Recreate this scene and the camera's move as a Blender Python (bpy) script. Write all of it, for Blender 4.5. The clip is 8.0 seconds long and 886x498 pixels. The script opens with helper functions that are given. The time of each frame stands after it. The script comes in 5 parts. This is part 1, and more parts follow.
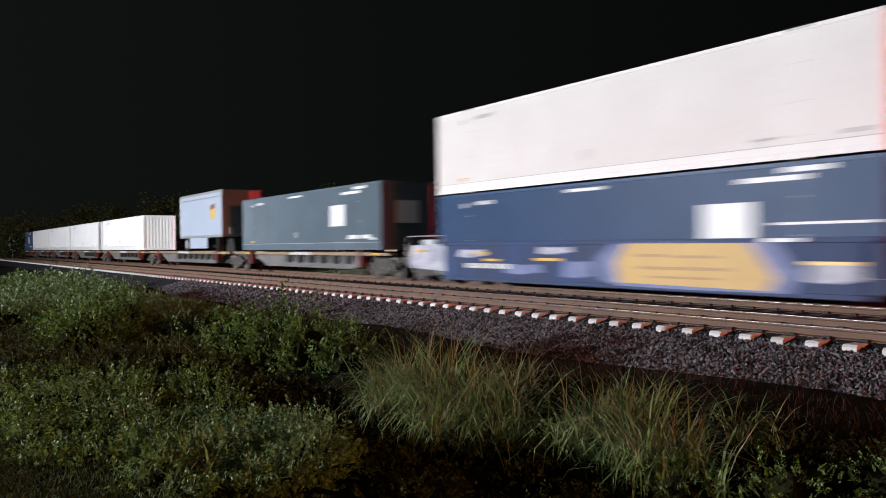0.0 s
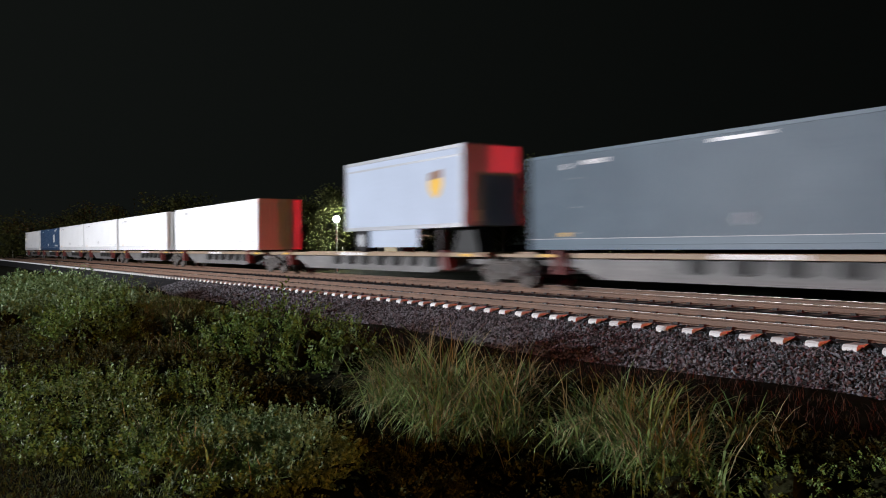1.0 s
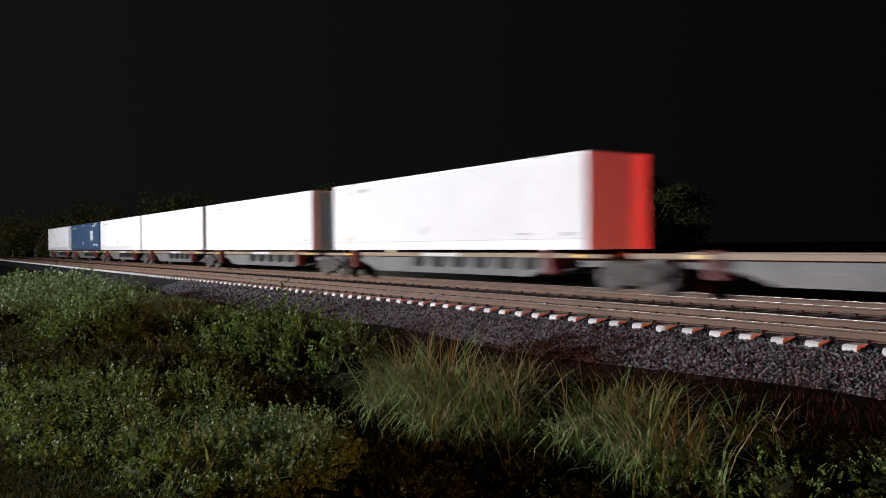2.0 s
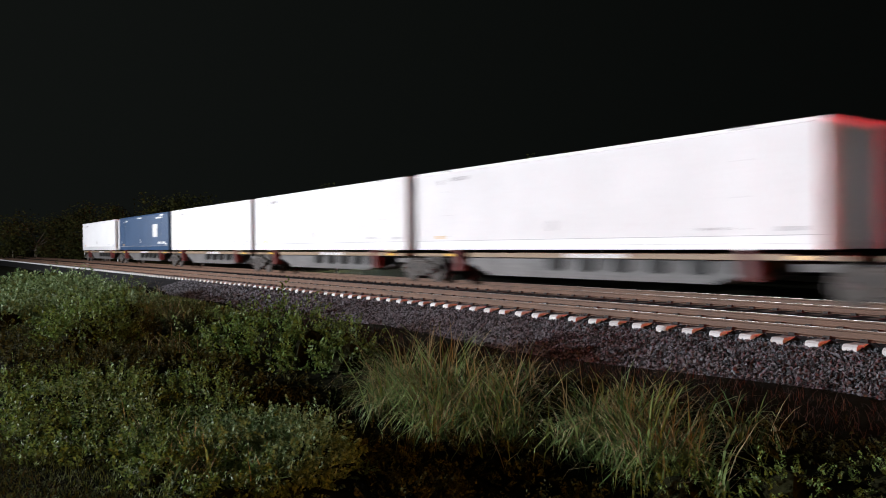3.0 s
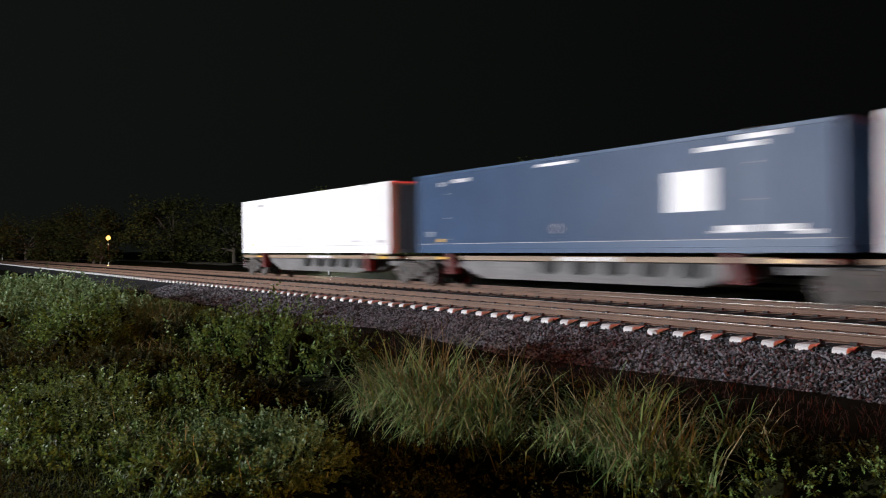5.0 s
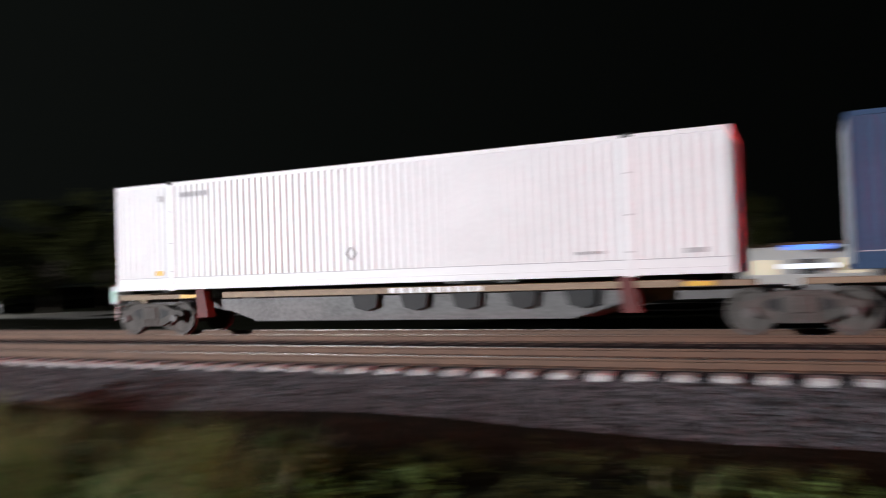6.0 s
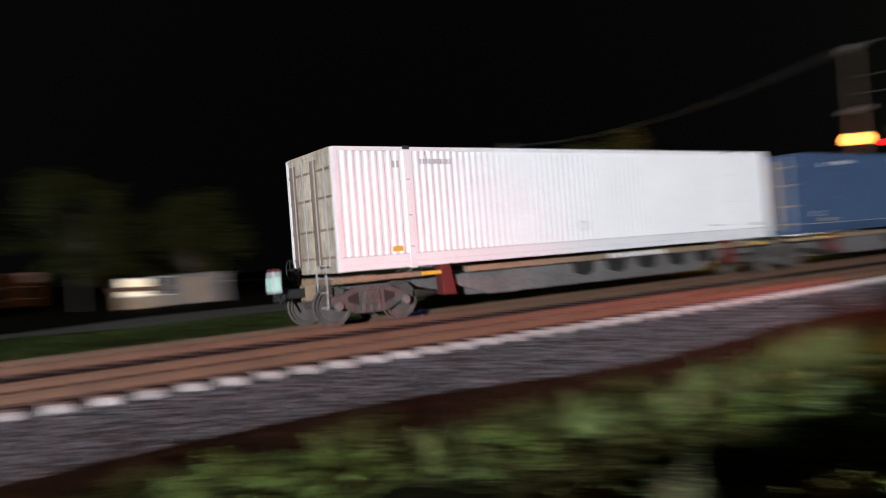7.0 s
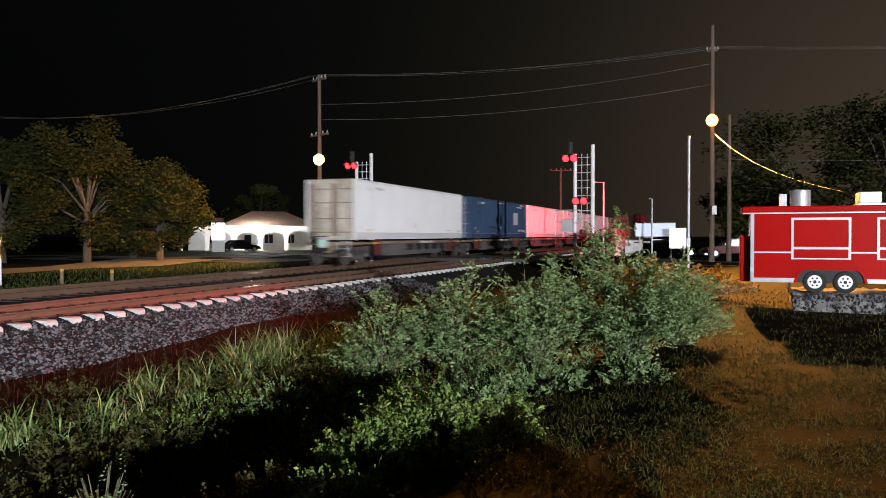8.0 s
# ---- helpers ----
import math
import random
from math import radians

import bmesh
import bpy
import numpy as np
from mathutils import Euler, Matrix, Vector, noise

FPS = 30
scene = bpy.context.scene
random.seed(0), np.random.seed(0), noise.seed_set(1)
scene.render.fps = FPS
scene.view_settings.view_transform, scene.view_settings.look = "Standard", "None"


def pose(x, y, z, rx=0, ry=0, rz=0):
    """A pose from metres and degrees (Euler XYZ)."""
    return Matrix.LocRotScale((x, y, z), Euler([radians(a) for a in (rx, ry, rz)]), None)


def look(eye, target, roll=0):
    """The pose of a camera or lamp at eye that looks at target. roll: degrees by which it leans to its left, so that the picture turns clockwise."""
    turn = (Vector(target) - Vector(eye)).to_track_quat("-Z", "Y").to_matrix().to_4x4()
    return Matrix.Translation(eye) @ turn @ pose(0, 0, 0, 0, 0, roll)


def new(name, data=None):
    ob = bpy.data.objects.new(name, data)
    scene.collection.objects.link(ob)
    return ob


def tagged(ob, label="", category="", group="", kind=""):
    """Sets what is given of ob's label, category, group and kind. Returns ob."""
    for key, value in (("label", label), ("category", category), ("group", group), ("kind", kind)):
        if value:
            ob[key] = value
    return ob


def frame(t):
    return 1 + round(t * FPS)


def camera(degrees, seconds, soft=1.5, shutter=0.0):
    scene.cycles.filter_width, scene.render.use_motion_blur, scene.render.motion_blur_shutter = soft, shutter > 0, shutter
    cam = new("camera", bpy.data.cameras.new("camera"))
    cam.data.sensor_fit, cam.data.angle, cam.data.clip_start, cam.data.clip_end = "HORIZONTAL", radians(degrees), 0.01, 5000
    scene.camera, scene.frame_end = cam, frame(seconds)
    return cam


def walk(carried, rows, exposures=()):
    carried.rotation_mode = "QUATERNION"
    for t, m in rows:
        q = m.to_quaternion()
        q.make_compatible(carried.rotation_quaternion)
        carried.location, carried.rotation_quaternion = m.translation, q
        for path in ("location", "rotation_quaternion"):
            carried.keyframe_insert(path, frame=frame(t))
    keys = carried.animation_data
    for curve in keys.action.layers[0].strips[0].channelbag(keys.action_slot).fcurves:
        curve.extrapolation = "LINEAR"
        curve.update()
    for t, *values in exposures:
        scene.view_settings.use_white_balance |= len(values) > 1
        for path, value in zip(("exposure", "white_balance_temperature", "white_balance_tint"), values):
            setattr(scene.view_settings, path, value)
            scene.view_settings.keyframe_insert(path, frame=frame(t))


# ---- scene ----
cam = camera(58.6, 8.0, soft=0.95, shutter=0.85)

PATH = [  # seconds, yaw, pitch, roll of a camera turned at arm's length
    (0.0, 55.78, -0.35, 0.64), (4.2, 55.78, -0.35, 0.64), (4.6, 55.75, -0.34, 0.64), (5.0, 55.2, -0.13, 0.60),
    (5.3, 53.61, 0.15, 0.57), (5.5, 49.27, 0.59, 0.89), (5.7, 41.29, 1.14, 1.26), (6.0, 25.10, 1.70, 2.05),
    (6.2, 14.03, 1.80, 2.87), (6.5, -3.08, 1.76, 3.89), (6.8, -20.86, 1.26, 4.38), (7.0, -33.74, 0.47, 4.42),
    (7.2, -47.13, -0.19, 3.14), (7.4, -57.28, -0.69, 2.09), (7.6, -63.84, -1.02, 1.23), (7.8, -68.28, -1.05, 0.3),
    (7.9, -69.85, -1.03, 0.16), (7.96, -70.47, -1.01, 0.11), (8.0, -70.53, -1.01, 0.10)]
EYE = 1.436
walk(cam, [(t, pose(-0.395 * math.sin(radians(y)), 0.395 * math.cos(radians(y)), EYE, 90 + p, r, y)) for t, y, p, r in PATH],
     exposures=[(0.0, -0.1), (4.5, -0.1), (5.5, -0.1), (6.5, 0.2), (7.2, 0.6), (8.0, 0.72)])

# ---- light: a clear night, one white flood lamp behind the camera, street lamps, crossing flashers ----
world = bpy.data.worlds.new("night")
scene.world = world
world.use_nodes = True
wn = world.node_tree
back = wn.nodes["Background"]
sky_dir = wn.nodes.new("ShaderNodeTexCoord")
glow_way = wn.nodes.new("ShaderNodeVectorMath")     # town glow, strongest away from the open fields at (0.65, 0.76)
glow_way.operation = "DOT_PRODUCT"
glow_way.inputs[1].default_value = (0.5, 0.866, 0.0)
wn.links.new(sky_dir.outputs["Generated"], glow_way.inputs[0])
glow_amount = wn.nodes.new("ShaderNodeMath")
glow_amount.operation = "MULTIPLY_ADD"
glow_amount.inputs[1].default_value, glow_amount.inputs[2].default_value = -0.0042, 0.0050
wn.links.new(glow_way.outputs["Value"], glow_amount.inputs[0])
wn.links.new(glow_amount.outputs[0], back.inputs[1])
back.inputs[0].default_value = (0.84, 1.0, 0.90, 1)
warm_way = wn.nodes.new("ShaderNodeVectorMath")     # sodium haze over the street beyond the crossing
warm_way.operation = "DOT_PRODUCT"
warm_way.inputs[1].default_value = (0.958, -0.287, 0.0)
wn.links.new(sky_dir.outputs["Generated"], warm_way.inputs[0])
warm_pos = wn.nodes.new("ShaderNodeMath")
warm_pos.operation = "MAXIMUM"
warm_pos.inputs[1].default_value = 0.0
wn.links.new(warm_way.outputs["Value"], warm_pos.inputs[0])
warm_pow = wn.nodes.new("ShaderNodeMath")
warm_pow.operation = "POWER"
warm_pow.inputs[1].default_value = 12.0
wn.links.new(warm_pos.outputs[0], warm_pow.inputs[0])
warm_amount = wn.nodes.new("ShaderNodeMath")
warm_amount.operation = "MULTIPLY"
warm_amount.inputs[1].default_value = 0.031
wn.links.new(warm_pow.outputs[0], warm_amount.inputs[0])
warm_back = wn.nodes.new("ShaderNodeBackground")
warm_back.inputs[0].default_value = (1.0, 0.70, 0.44, 1)
wn.links.new(warm_amount.outputs[0], warm_back.inputs[1])
both = wn.nodes.new("ShaderNodeAddShader")
wn.links.new(back.outputs[0], both.inputs[0])
wn.links.new(warm_back.outputs[0], both.inputs[1])
wn.links.new(both.outputs[0], wn.nodes["World Output"].inputs[0])


def lamp(name, kind, at, colour, watts, size=0.2, aim=None, cone=60, blend=0.5):
    data = bpy.data.lights.new(name, kind)
    data.color, data.energy = colour, watts
    if kind == "AREA":
        data.size = size
    else:
        data.shadow_soft_size = size
    if kind == "SPOT":
        data.spot_size, data.spot_blend = radians(cone), blend
    ob = new(name, data)
    ob.matrix_world = look(at, aim) if aim else Matrix.Translation(at)
    return ob


lamp("flood_lamp", "POINT", (-49, -45, 7.9), (0.94, 0.97, 1.04), 275000, 0.25)
lamp("street_lamp_light", "SPOT", (51.4, 0.8, 8.35), (1.0, 0.40, 0.07), 78000, 0.2, (33, -5, -0.8), 86, 0.95)
lamp("far_street_lamp_light", "SPOT", (45.4, 24.2, 6.1), (1.0, 0.42, 0.08), 13000, 0.2, (40, 46, -0.5), 105, 0.7)
lamp("near_flasher_light", "SPOT", (43.4, 7.8, 5.7), (1.0, 0.015, 0.07), 42000, 0.15, (-56.6, 22.8, -8.0), 18, 0.7)
lamp("far_flasher_light", "SPOT", (44.2, 21.6, 5.6), (1.0, 0.02, 0.035), 140000, 0.15, (-60, 16, 5.0), 17, 0.8)
lamp("near_flasher_back_light", "SPOT", (44.6, 7.8, 5.7), (1.0, 0.02, 0.05), 70000, 0.15, (90, 17, 2.5), 20, 0.5)


# ---- materials ----
def mat(name, a, b=None, rough=0.7, metal=0.0, scale=4.0, fine=60.0, bump=0.2, emit=0.0, island=0.0, objrand=0.0, stretch=(1, 1, 1), spec=0.5, trans=0.0):
    """Two-scale mottled surface: colours a to b by coarse and fine noise, with a fine relief."""
    m = bpy.data.materials.new(name)
    m.use_nodes = True
    nt = m.node_tree
    bsdf = nt.nodes["Principled BSDF"]
    bsdf.inputs["Roughness"].default_value, bsdf.inputs["Metallic"].default_value = rough, metal
    bsdf.inputs["Specular IOR Level"].default_value = spec
    if emit:
        bsdf.inputs["Base Color"].default_value = (*a, 1)
        bsdf.inputs["Emission Color"].default_value = (*a, 1)
        bsdf.inputs["Emission Strength"].default_value = emit
        return m
    b = b or tuple(c * 0.75 for c in a)
    co = nt.nodes.new("ShaderNodeTexCoord")
    mp = nt.nodes.new("ShaderNodeMapping")
    mp.inputs["Scale"].default_value = stretch
    nt.links.new(co.outputs["Object"], mp.inputs["Vector"])
    n1, n2 = nt.nodes.new("ShaderNodeTexNoise"), nt.nodes.new("ShaderNodeTexNoise")
    for n, s, d in ((n1, scale, 3.0), (n2, fine, 2.0)):
        n.inputs["Scale"].default_value, n.inputs["Detail"].default_value = s, d
        nt.links.new(mp.outputs["Vector"], n.inputs["Vector"])
    mix = nt.nodes.new("ShaderNodeMath")
    mix.operation = "MULTIPLY_ADD"
    mix.inputs[1].default_value = 0.45
    nt.links.new(n2.outputs["Fac"], mix.inputs[0])
    add = nt.nodes.new("ShaderNodeMath")
    add.operation = "MULTIPLY"
    add.inputs[1].default_value = 0.55
    nt.links.new(n1.outputs["Fac"], add.inputs[0])
    nt.links.new(add.outputs[0], mix.inputs[2])
    last = mix
    if island or objrand:
        if island:
            g = nt.nodes.new("ShaderNodeNewGeometry")
            src = g.outputs["Random Per Island"]
        else:
            g = nt.nodes.new("ShaderNodeObjectInfo")
            src = g.outputs["Random"]
        k = nt.nodes.new("ShaderNodeMath")
        k.operation = "MULTIPLY_ADD"
        k.inputs[1].default_value = island or objrand
        nt.links.new(src, k.inputs[0])
        sub = nt.nodes.new("ShaderNodeMath")
        sub.operation = "SUBTRACT"
        sub.inputs[1].default_value = (island or objrand) / 2
        nt.links.new(mix.outputs[0], sub.inputs[0])
        nt.links.new(sub.outputs[0], k.inputs[2])
        last = k
    ramp = nt.nodes.new("ShaderNodeValToRGB")
    ramp.color_ramp.elements[0].position, ramp.color_ramp.elements[1].position = 0.32, 0.68
    ramp.color_ramp.elements[0].color, ramp.color_ramp.elements[1].color = (*b, 1), (*a, 1)
    nt.links.new(last.outputs[0], ramp.inputs[0])
    nt.links.new(ramp.outputs[0], bsdf.inputs["Base Color"])
    if trans:
        tr, ms = nt.nodes.new("ShaderNodeBsdfTranslucent"), nt.nodes.new("ShaderNodeMixShader")
        ms.inputs[0].default_value = trans
        nt.links.new(ramp.outputs[0], tr.inputs[0])
        nt.links.new(bsdf.outputs[0], ms.inputs[1])
        nt.links.new(tr.outputs[0], ms.inputs[2])
        nt.links.new(ms.outputs[0], nt.nodes["Material Output"].inputs[0])
    if bump:
        bp = nt.nodes.new("ShaderNodeBump")
        bp.inputs["Strength"].default_value, bp.inputs["Distance"].default_value = bump, 0.01
        nt.links.new(n2.outputs["Fac"], bp.inputs["Height"])
        nt.links.new(bp.outputs[0], bsdf.inputs["Normal"])
    return m


M = dict(
    # soil near black: the shade between weed clumps is put into its colour
    grass_ground=mat("shaded_lawn_soil", (0.016, 0.016, 0.008), (0.006, 0.006, 0.003), 0.95, scale=1.6, fine=18, bump=0.8, spec=0.03),
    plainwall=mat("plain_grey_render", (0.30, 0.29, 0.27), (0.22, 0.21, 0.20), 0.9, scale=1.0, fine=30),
    road=mat("asphalt", (0.06, 0.058, 0.055), (0.04, 0.04, 0.04), 0.85, scale=0.5, fine=90),
    # paler than asphalt: store light on the parallel road is in the colour
    roadlit=mat("store_lit_road", (0.26, 0.235, 0.215), (0.18, 0.165, 0.15), 0.85, scale=0.5, fine=60),
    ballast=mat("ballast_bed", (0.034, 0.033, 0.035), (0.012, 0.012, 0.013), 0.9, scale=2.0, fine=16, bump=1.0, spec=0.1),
    stone=mat("crushed_stone", (0.150, 0.150, 0.165), (0.012, 0.012, 0.013), 0.85, scale=3, fine=40, bump=0.4, island=0.9),
    rail=mat("rusty_rail", (0.16, 0.085, 0.05), (0.08, 0.045, 0.03), 0.75, scale=1.5, fine=50, bump=0.3),
    railhead=mat("polished_rail_head", (0.55, 0.53, 0.5), (0.35, 0.32, 0.3), 0.25, 1.0, scale=1, fine=30, bump=0.02, stretch=(0.2, 1, 1)),
    oldtie=mat("buried_dusty_tie", (0.16, 0.14, 0.125), (0.08, 0.07, 0.06), 0.9, scale=3, fine=40),
    tie=mat("concrete_tie", (0.66, 0.65, 0.64), (0.46, 0.45, 0.44), 0.85, scale=3, fine=60, objrand=0.3),
    clip=mat("clip_steel", (0.03, 0.025, 0.022), rough=0.7, metal=0.5),
    white=mat("white_container_paint", (0.83, 0.82, 0.82), (0.75, 0.74, 0.74), 0.5, scale=0.6, fine=12, bump=0.05),
    pinkish=mat("cream_container_paint", (0.82, 0.78, 0.75), (0.74, 0.69, 0.66), 0.55, scale=0.6, fine=12, bump=0.05),
    dirty=mat("grimy_white_paint", (0.62, 0.55, 0.44), (0.22, 0.17, 0.12), 0.7, scale=1.1, fine=9, bump=0.1, stretch=(1, 1, 0.35)),
    blue=mat("navy_container_paint", (0.042, 0.088, 0.185), (0.030, 0.064, 0.135), 0.45, scale=0.7, fine=14, bump=0.05, spec=0.2),
    greynavy=mat("faded_navy_container_paint", (0.050, 0.092, 0.172), (0.036, 0.068, 0.128), 0.42, scale=0.7, fine=14, bump=0.05, spec=0.2),
    greyblue=mat("grey_blue_container_paint", (0.118, 0.158, 0.190), (0.090, 0.122, 0.150), 0.42, scale=0.7, fine=14, bump=0.05, spec=0.13),
    wellblue=mat("well_car_blue_paint", (0.032, 0.066, 0.175), (0.042, 0.052, 0.090), 0.6, scale=0.9, fine=10, spec=0.2),
    lilac=mat("sprayed_lilac_paint", (0.20, 0.22, 0.42), (0.05, 0.09, 0.22), 0.55, scale=1.6, fine=4),
    yellow=mat("well_car_yellow_paint", (0.62, 0.40, 0.10), (0.50, 0.30, 0.09), 0.55, scale=1.5, fine=14),
    graffiti=mat("sprayed_pale_paint", (0.62, 0.60, 0.66), (0.16, 0.17, 0.24), 0.55, scale=2.2, fine=5),
    belly=mat("dusty_pale_car_steel", (0.18, 0.17, 0.165), (0.08, 0.074, 0.07), 0.65, scale=1.2, fine=14, stretch=(0.5, 1, 1)),
    steel=mat("grimy_grey_car_steel", (0.17, 0.16, 0.155), (0.09, 0.08, 0.075), 0.7, scale=1.4, fine=18),
    sill=mat("worn_tan_sill", (0.33, 0.24, 0.15), (0.20, 0.14, 0.095), 0.65, scale=1.6, fine=14, stretch=(0.5, 1, 1)),
    gold=mat("yellow_reflector", (0.80, 0.48, 0.06), (0.62, 0.36, 0.05), 0.4, scale=6, fine=40),
    redox=mat("red_oxide_bracket", (0.15, 0.022, 0.018), (0.06, 0.012, 0.010), 0.65, scale=3, fine=30),
    black=mat("dark_grimy_metal", (0.02, 0.019, 0.018), (0.010, 0.010, 0.010), 0.7, scale=3, fine=30),
    bogie=mat("dusty_cast_steel", (0.11, 0.095, 0.085), (0.045, 0.038, 0.033), 0.8, scale=3, fine=26),
    tread=mat("polished_wheel_tread", (0.6, 0.58, 0.55), (0.4, 0.37, 0.34), 0.25, 1.0),
    stain=mat("rusty_grime", (0.30, 0.22, 0.15), (0.12, 0.085, 0.06), 0.8, scale=2, fine=14, stretch=(1, 1, 0.3)),
    tan=mat("dark_yellow_paint", (0.45, 0.27, 0.09), (0.38, 0.22, 0.08), 0.55),
    ink=mat("dark_marking", (0.40, 0.39, 0.40), (0.50, 0.48, 0.48), 0.7),
    mint=mat("pale_green_reflective", (0.55, 0.78, 0.66), (0.46, 0.68, 0.58), 0.4),
    mark=mat("white_marking", (0.82, 0.82, 0.82), (0.70, 0.70, 0.70), 0.5),
    trailer=mat("white_trailer_skin", (0.44, 0.50, 0.60), (0.39, 0.44, 0.53), 0.28, scale=0.5, fine=8, bump=0.02),
    alu=mat("aluminium_trim", (0.46, 0.47, 0.49), (0.36, 0.36, 0.38), 0.45, 0.5),
    brown=mat("brown_decal", (0.24, 0.13, 0.08), (0.18, 0.10, 0.06), 0.5),
    rubber=mat("tyre_rubber", (0.018, 0.018, 0.018), (0.010, 0.010, 0.010), 0.85),
    leaf=mat("weed_leaf", (0.155, 0.235, 0.060), (0.044, 0.066, 0.014), 0.5, scale=0.6, fine=6, bump=0, island=0.75, spec=0.22, trans=0.22),
    # darker weed leaf: the ditch's shade is put into its colour
    dull=mat("shaded_ditch_weed", (0.070, 0.074, 0.024), (0.026, 0.026, 0.009), 0.75, scale=0.6, fine=6, bump=0, island=0.7, spec=0.08, trans=0.2),
    lawngreen=mat("fresh_lawn_blade", (0.095, 0.130, 0.036), (0.036, 0.050, 0.013), 0.6, scale=0.8, fine=6, bump=0, island=0.6, spec=0.15, trans=0.2),
    leafpale=mat("pale_shrub_leaf", (0.190, 0.265, 0.115), (0.070, 0.115, 0.040), 0.5, scale=0.6, fine=6, bump=0, island=0.75, spec=0.22, trans=0.22),
    blade=mat("green_grass_blade", (0.250, 0.340, 0.120), (0.066, 0.115, 0.034), 0.5, scale=0.5, fine=6, bump=0, island=0.75, spec=0.22, trans=0.22),
    lawnblade=mat("mown_grass_blade", (0.060, 0.062, 0.016), (0.026, 0.028, 0.008), 0.75, scale=0.8, fine=6, bump=0, island=0.5, spec=0.1, trans=0.2),
    lawndry=mat("mown_dry_blade", (0.090, 0.062, 0.024), (0.045, 0.030, 0.012), 0.75, scale=0.8, fine=6, bump=0, island=0.5, spec=0.1, trans=0.2),
    straw=mat("dry_grass_blade", (0.44, 0.37, 0.20), (0.20, 0.15, 0.075), 0.6, scale=0.6, fine=6, bump=0, island=0.45, spec=0.12, trans=0.22),
    # red signal light at the ballast foot is put into this colour
    russet=mat("redlit_dead_weed", (0.070, 0.034, 0.020), (0.032, 0.018, 0.011), 0.7, scale=0.6, fine=6, bump=0, island=0.45, spec=0.12, trans=0.22),
    # near-black colour holds the shade inside the hummocks
    coreshade=mat("hummock_core_shade", (0.022, 0.022, 0.009), (0.009, 0.009, 0.004), 0.95, scale=3, fine=30, bump=0.8, spec=0.03),
    stem=mat("weed_stem", (0.10, 0.09, 0.045), (0.05, 0.045, 0.025), 0.7),
    treeleaf=mat("tree_leaf", (0.046, 0.050, 0.013), (0.020, 0.023, 0.006), 0.7, scale=0.4, fine=3, bump=0, island=0.45, spec=0.12, trans=0.22),
    bark=mat("tree_bark", (0.10, 0.08, 0.06), (0.05, 0.04, 0.03), 0.9, scale=3, fine=20, bump=0.8),
    wood=mat("weathered_pole_wood", (0.16, 0.12, 0.085), (0.09, 0.065, 0.045), 0.85, scale=2, fine=20, stretch=(4, 4, 0.4)),
    galv=mat("galvanised_steel", (0.55, 0.56, 0.57), (0.42, 0.43, 0.44), 0.45, 0.4),
    wire=mat("cable_sheath", (0.10, 0.095, 0.09), (0.07, 0.065, 0.06), 0.6),
    red=mat("red_trailer_paint", (0.36, 0.005, 0.004), (0.30, 0.004, 0.003), 0.24, scale=0.8, fine=10, bump=0.03, spec=0.2),
    stucco=mat("white_stucco", (0.78, 0.76, 0.72), (0.66, 0.64, 0.60), 0.85, scale=1.2, fine=30),
    rooftile=mat("brown_roof_shingle", (0.16, 0.09, 0.06), (0.09, 0.05, 0.035), 0.85, scale=2, fine=12),
    glass=mat("dark_window_glass", (0.02, 0.022, 0.025), (0.015, 0.016, 0.018), 0.08),
    carpaint=mat("black_car_paint", (0.02, 0.02, 0.022), (0.015, 0.015, 0.017), 0.2),
    signyellow=mat("yellow_sign_face", (0.85, 0.50, 0.03), (0.75, 0.42, 0.03), 0.5),
    gravel=mat("gravel_pad", (0.26, 0.24, 0.22), (0.10, 0.09, 0.085), 0.9, scale=3, fine=30, bump=1.0),
    glow_sodium=mat("sodium_glow", (1.0, 0.29, 0.055), emit=9),
    glow_white=mat("white_glow", (0.95, 0.97, 1.0), emit=12),
    glow_panel=mat("lit_sign_face", (0.85, 0.90, 1.0), emit=1.1),
    glow_dull=mat("dull_lit_banner", (0.75, 0.85, 1.0), emit=0.22),
    glow_dim=mat("dim_warm_window", (1.0, 0.85, 0.60), emit=0.45),
    glow_blue=mat("lit_blue_sign_face", (0.08, 0.20, 0.75), emit=1.8),
    glow_red=mat("red_signal_glow", (1.0, 0.008, 0.012), emit=9),
    glow_reddim=mat("red_tail_light", (1.0, 0.03, 0.02), emit=4),
    glow_amber=mat("amber_glow", (1.0, 0.55, 0.12), emit=4),
)


# ---- mesh helpers ----
def box(bm, x0, x1, y0, y1, z0, z1):
    v = [bm.verts.new((x, y, z)) for x in (x0, x1) for y in (y0, y1) for z in (z0, z1)]
    for f in ((0, 1, 3, 2), (4, 6, 7, 5), (0, 4, 5, 1), (2, 3, 7, 6), (0, 2, 6, 4), (1, 5, 7, 3)):
        bm.faces.new([v[i] for i in f])
    return bm


def rod(bm, p, q, r, n=8, r2=None):
    p, q = Vector(p), Vector(q)
    turn = (q - p).to_track_quat("Z", "Y").to_matrix()
    rings = []
    for c, rr in ((p, r), (q, r if r2 is None else r2)):
        rings.append([bm.verts.new(c + turn @ Vector((rr * math.cos(a), rr * math.sin(a), 0))) for a in (2 * math.pi * i / n for i in range(n))])
    for i in range(n):
        bm.faces.new((rings[0][i], rings[0][(i + 1) % n], rings[1][(i + 1) % n], rings[1][i]))
    bm.faces.new(rings[0][::-1])
    bm.faces.new(rings[1])
    return bm


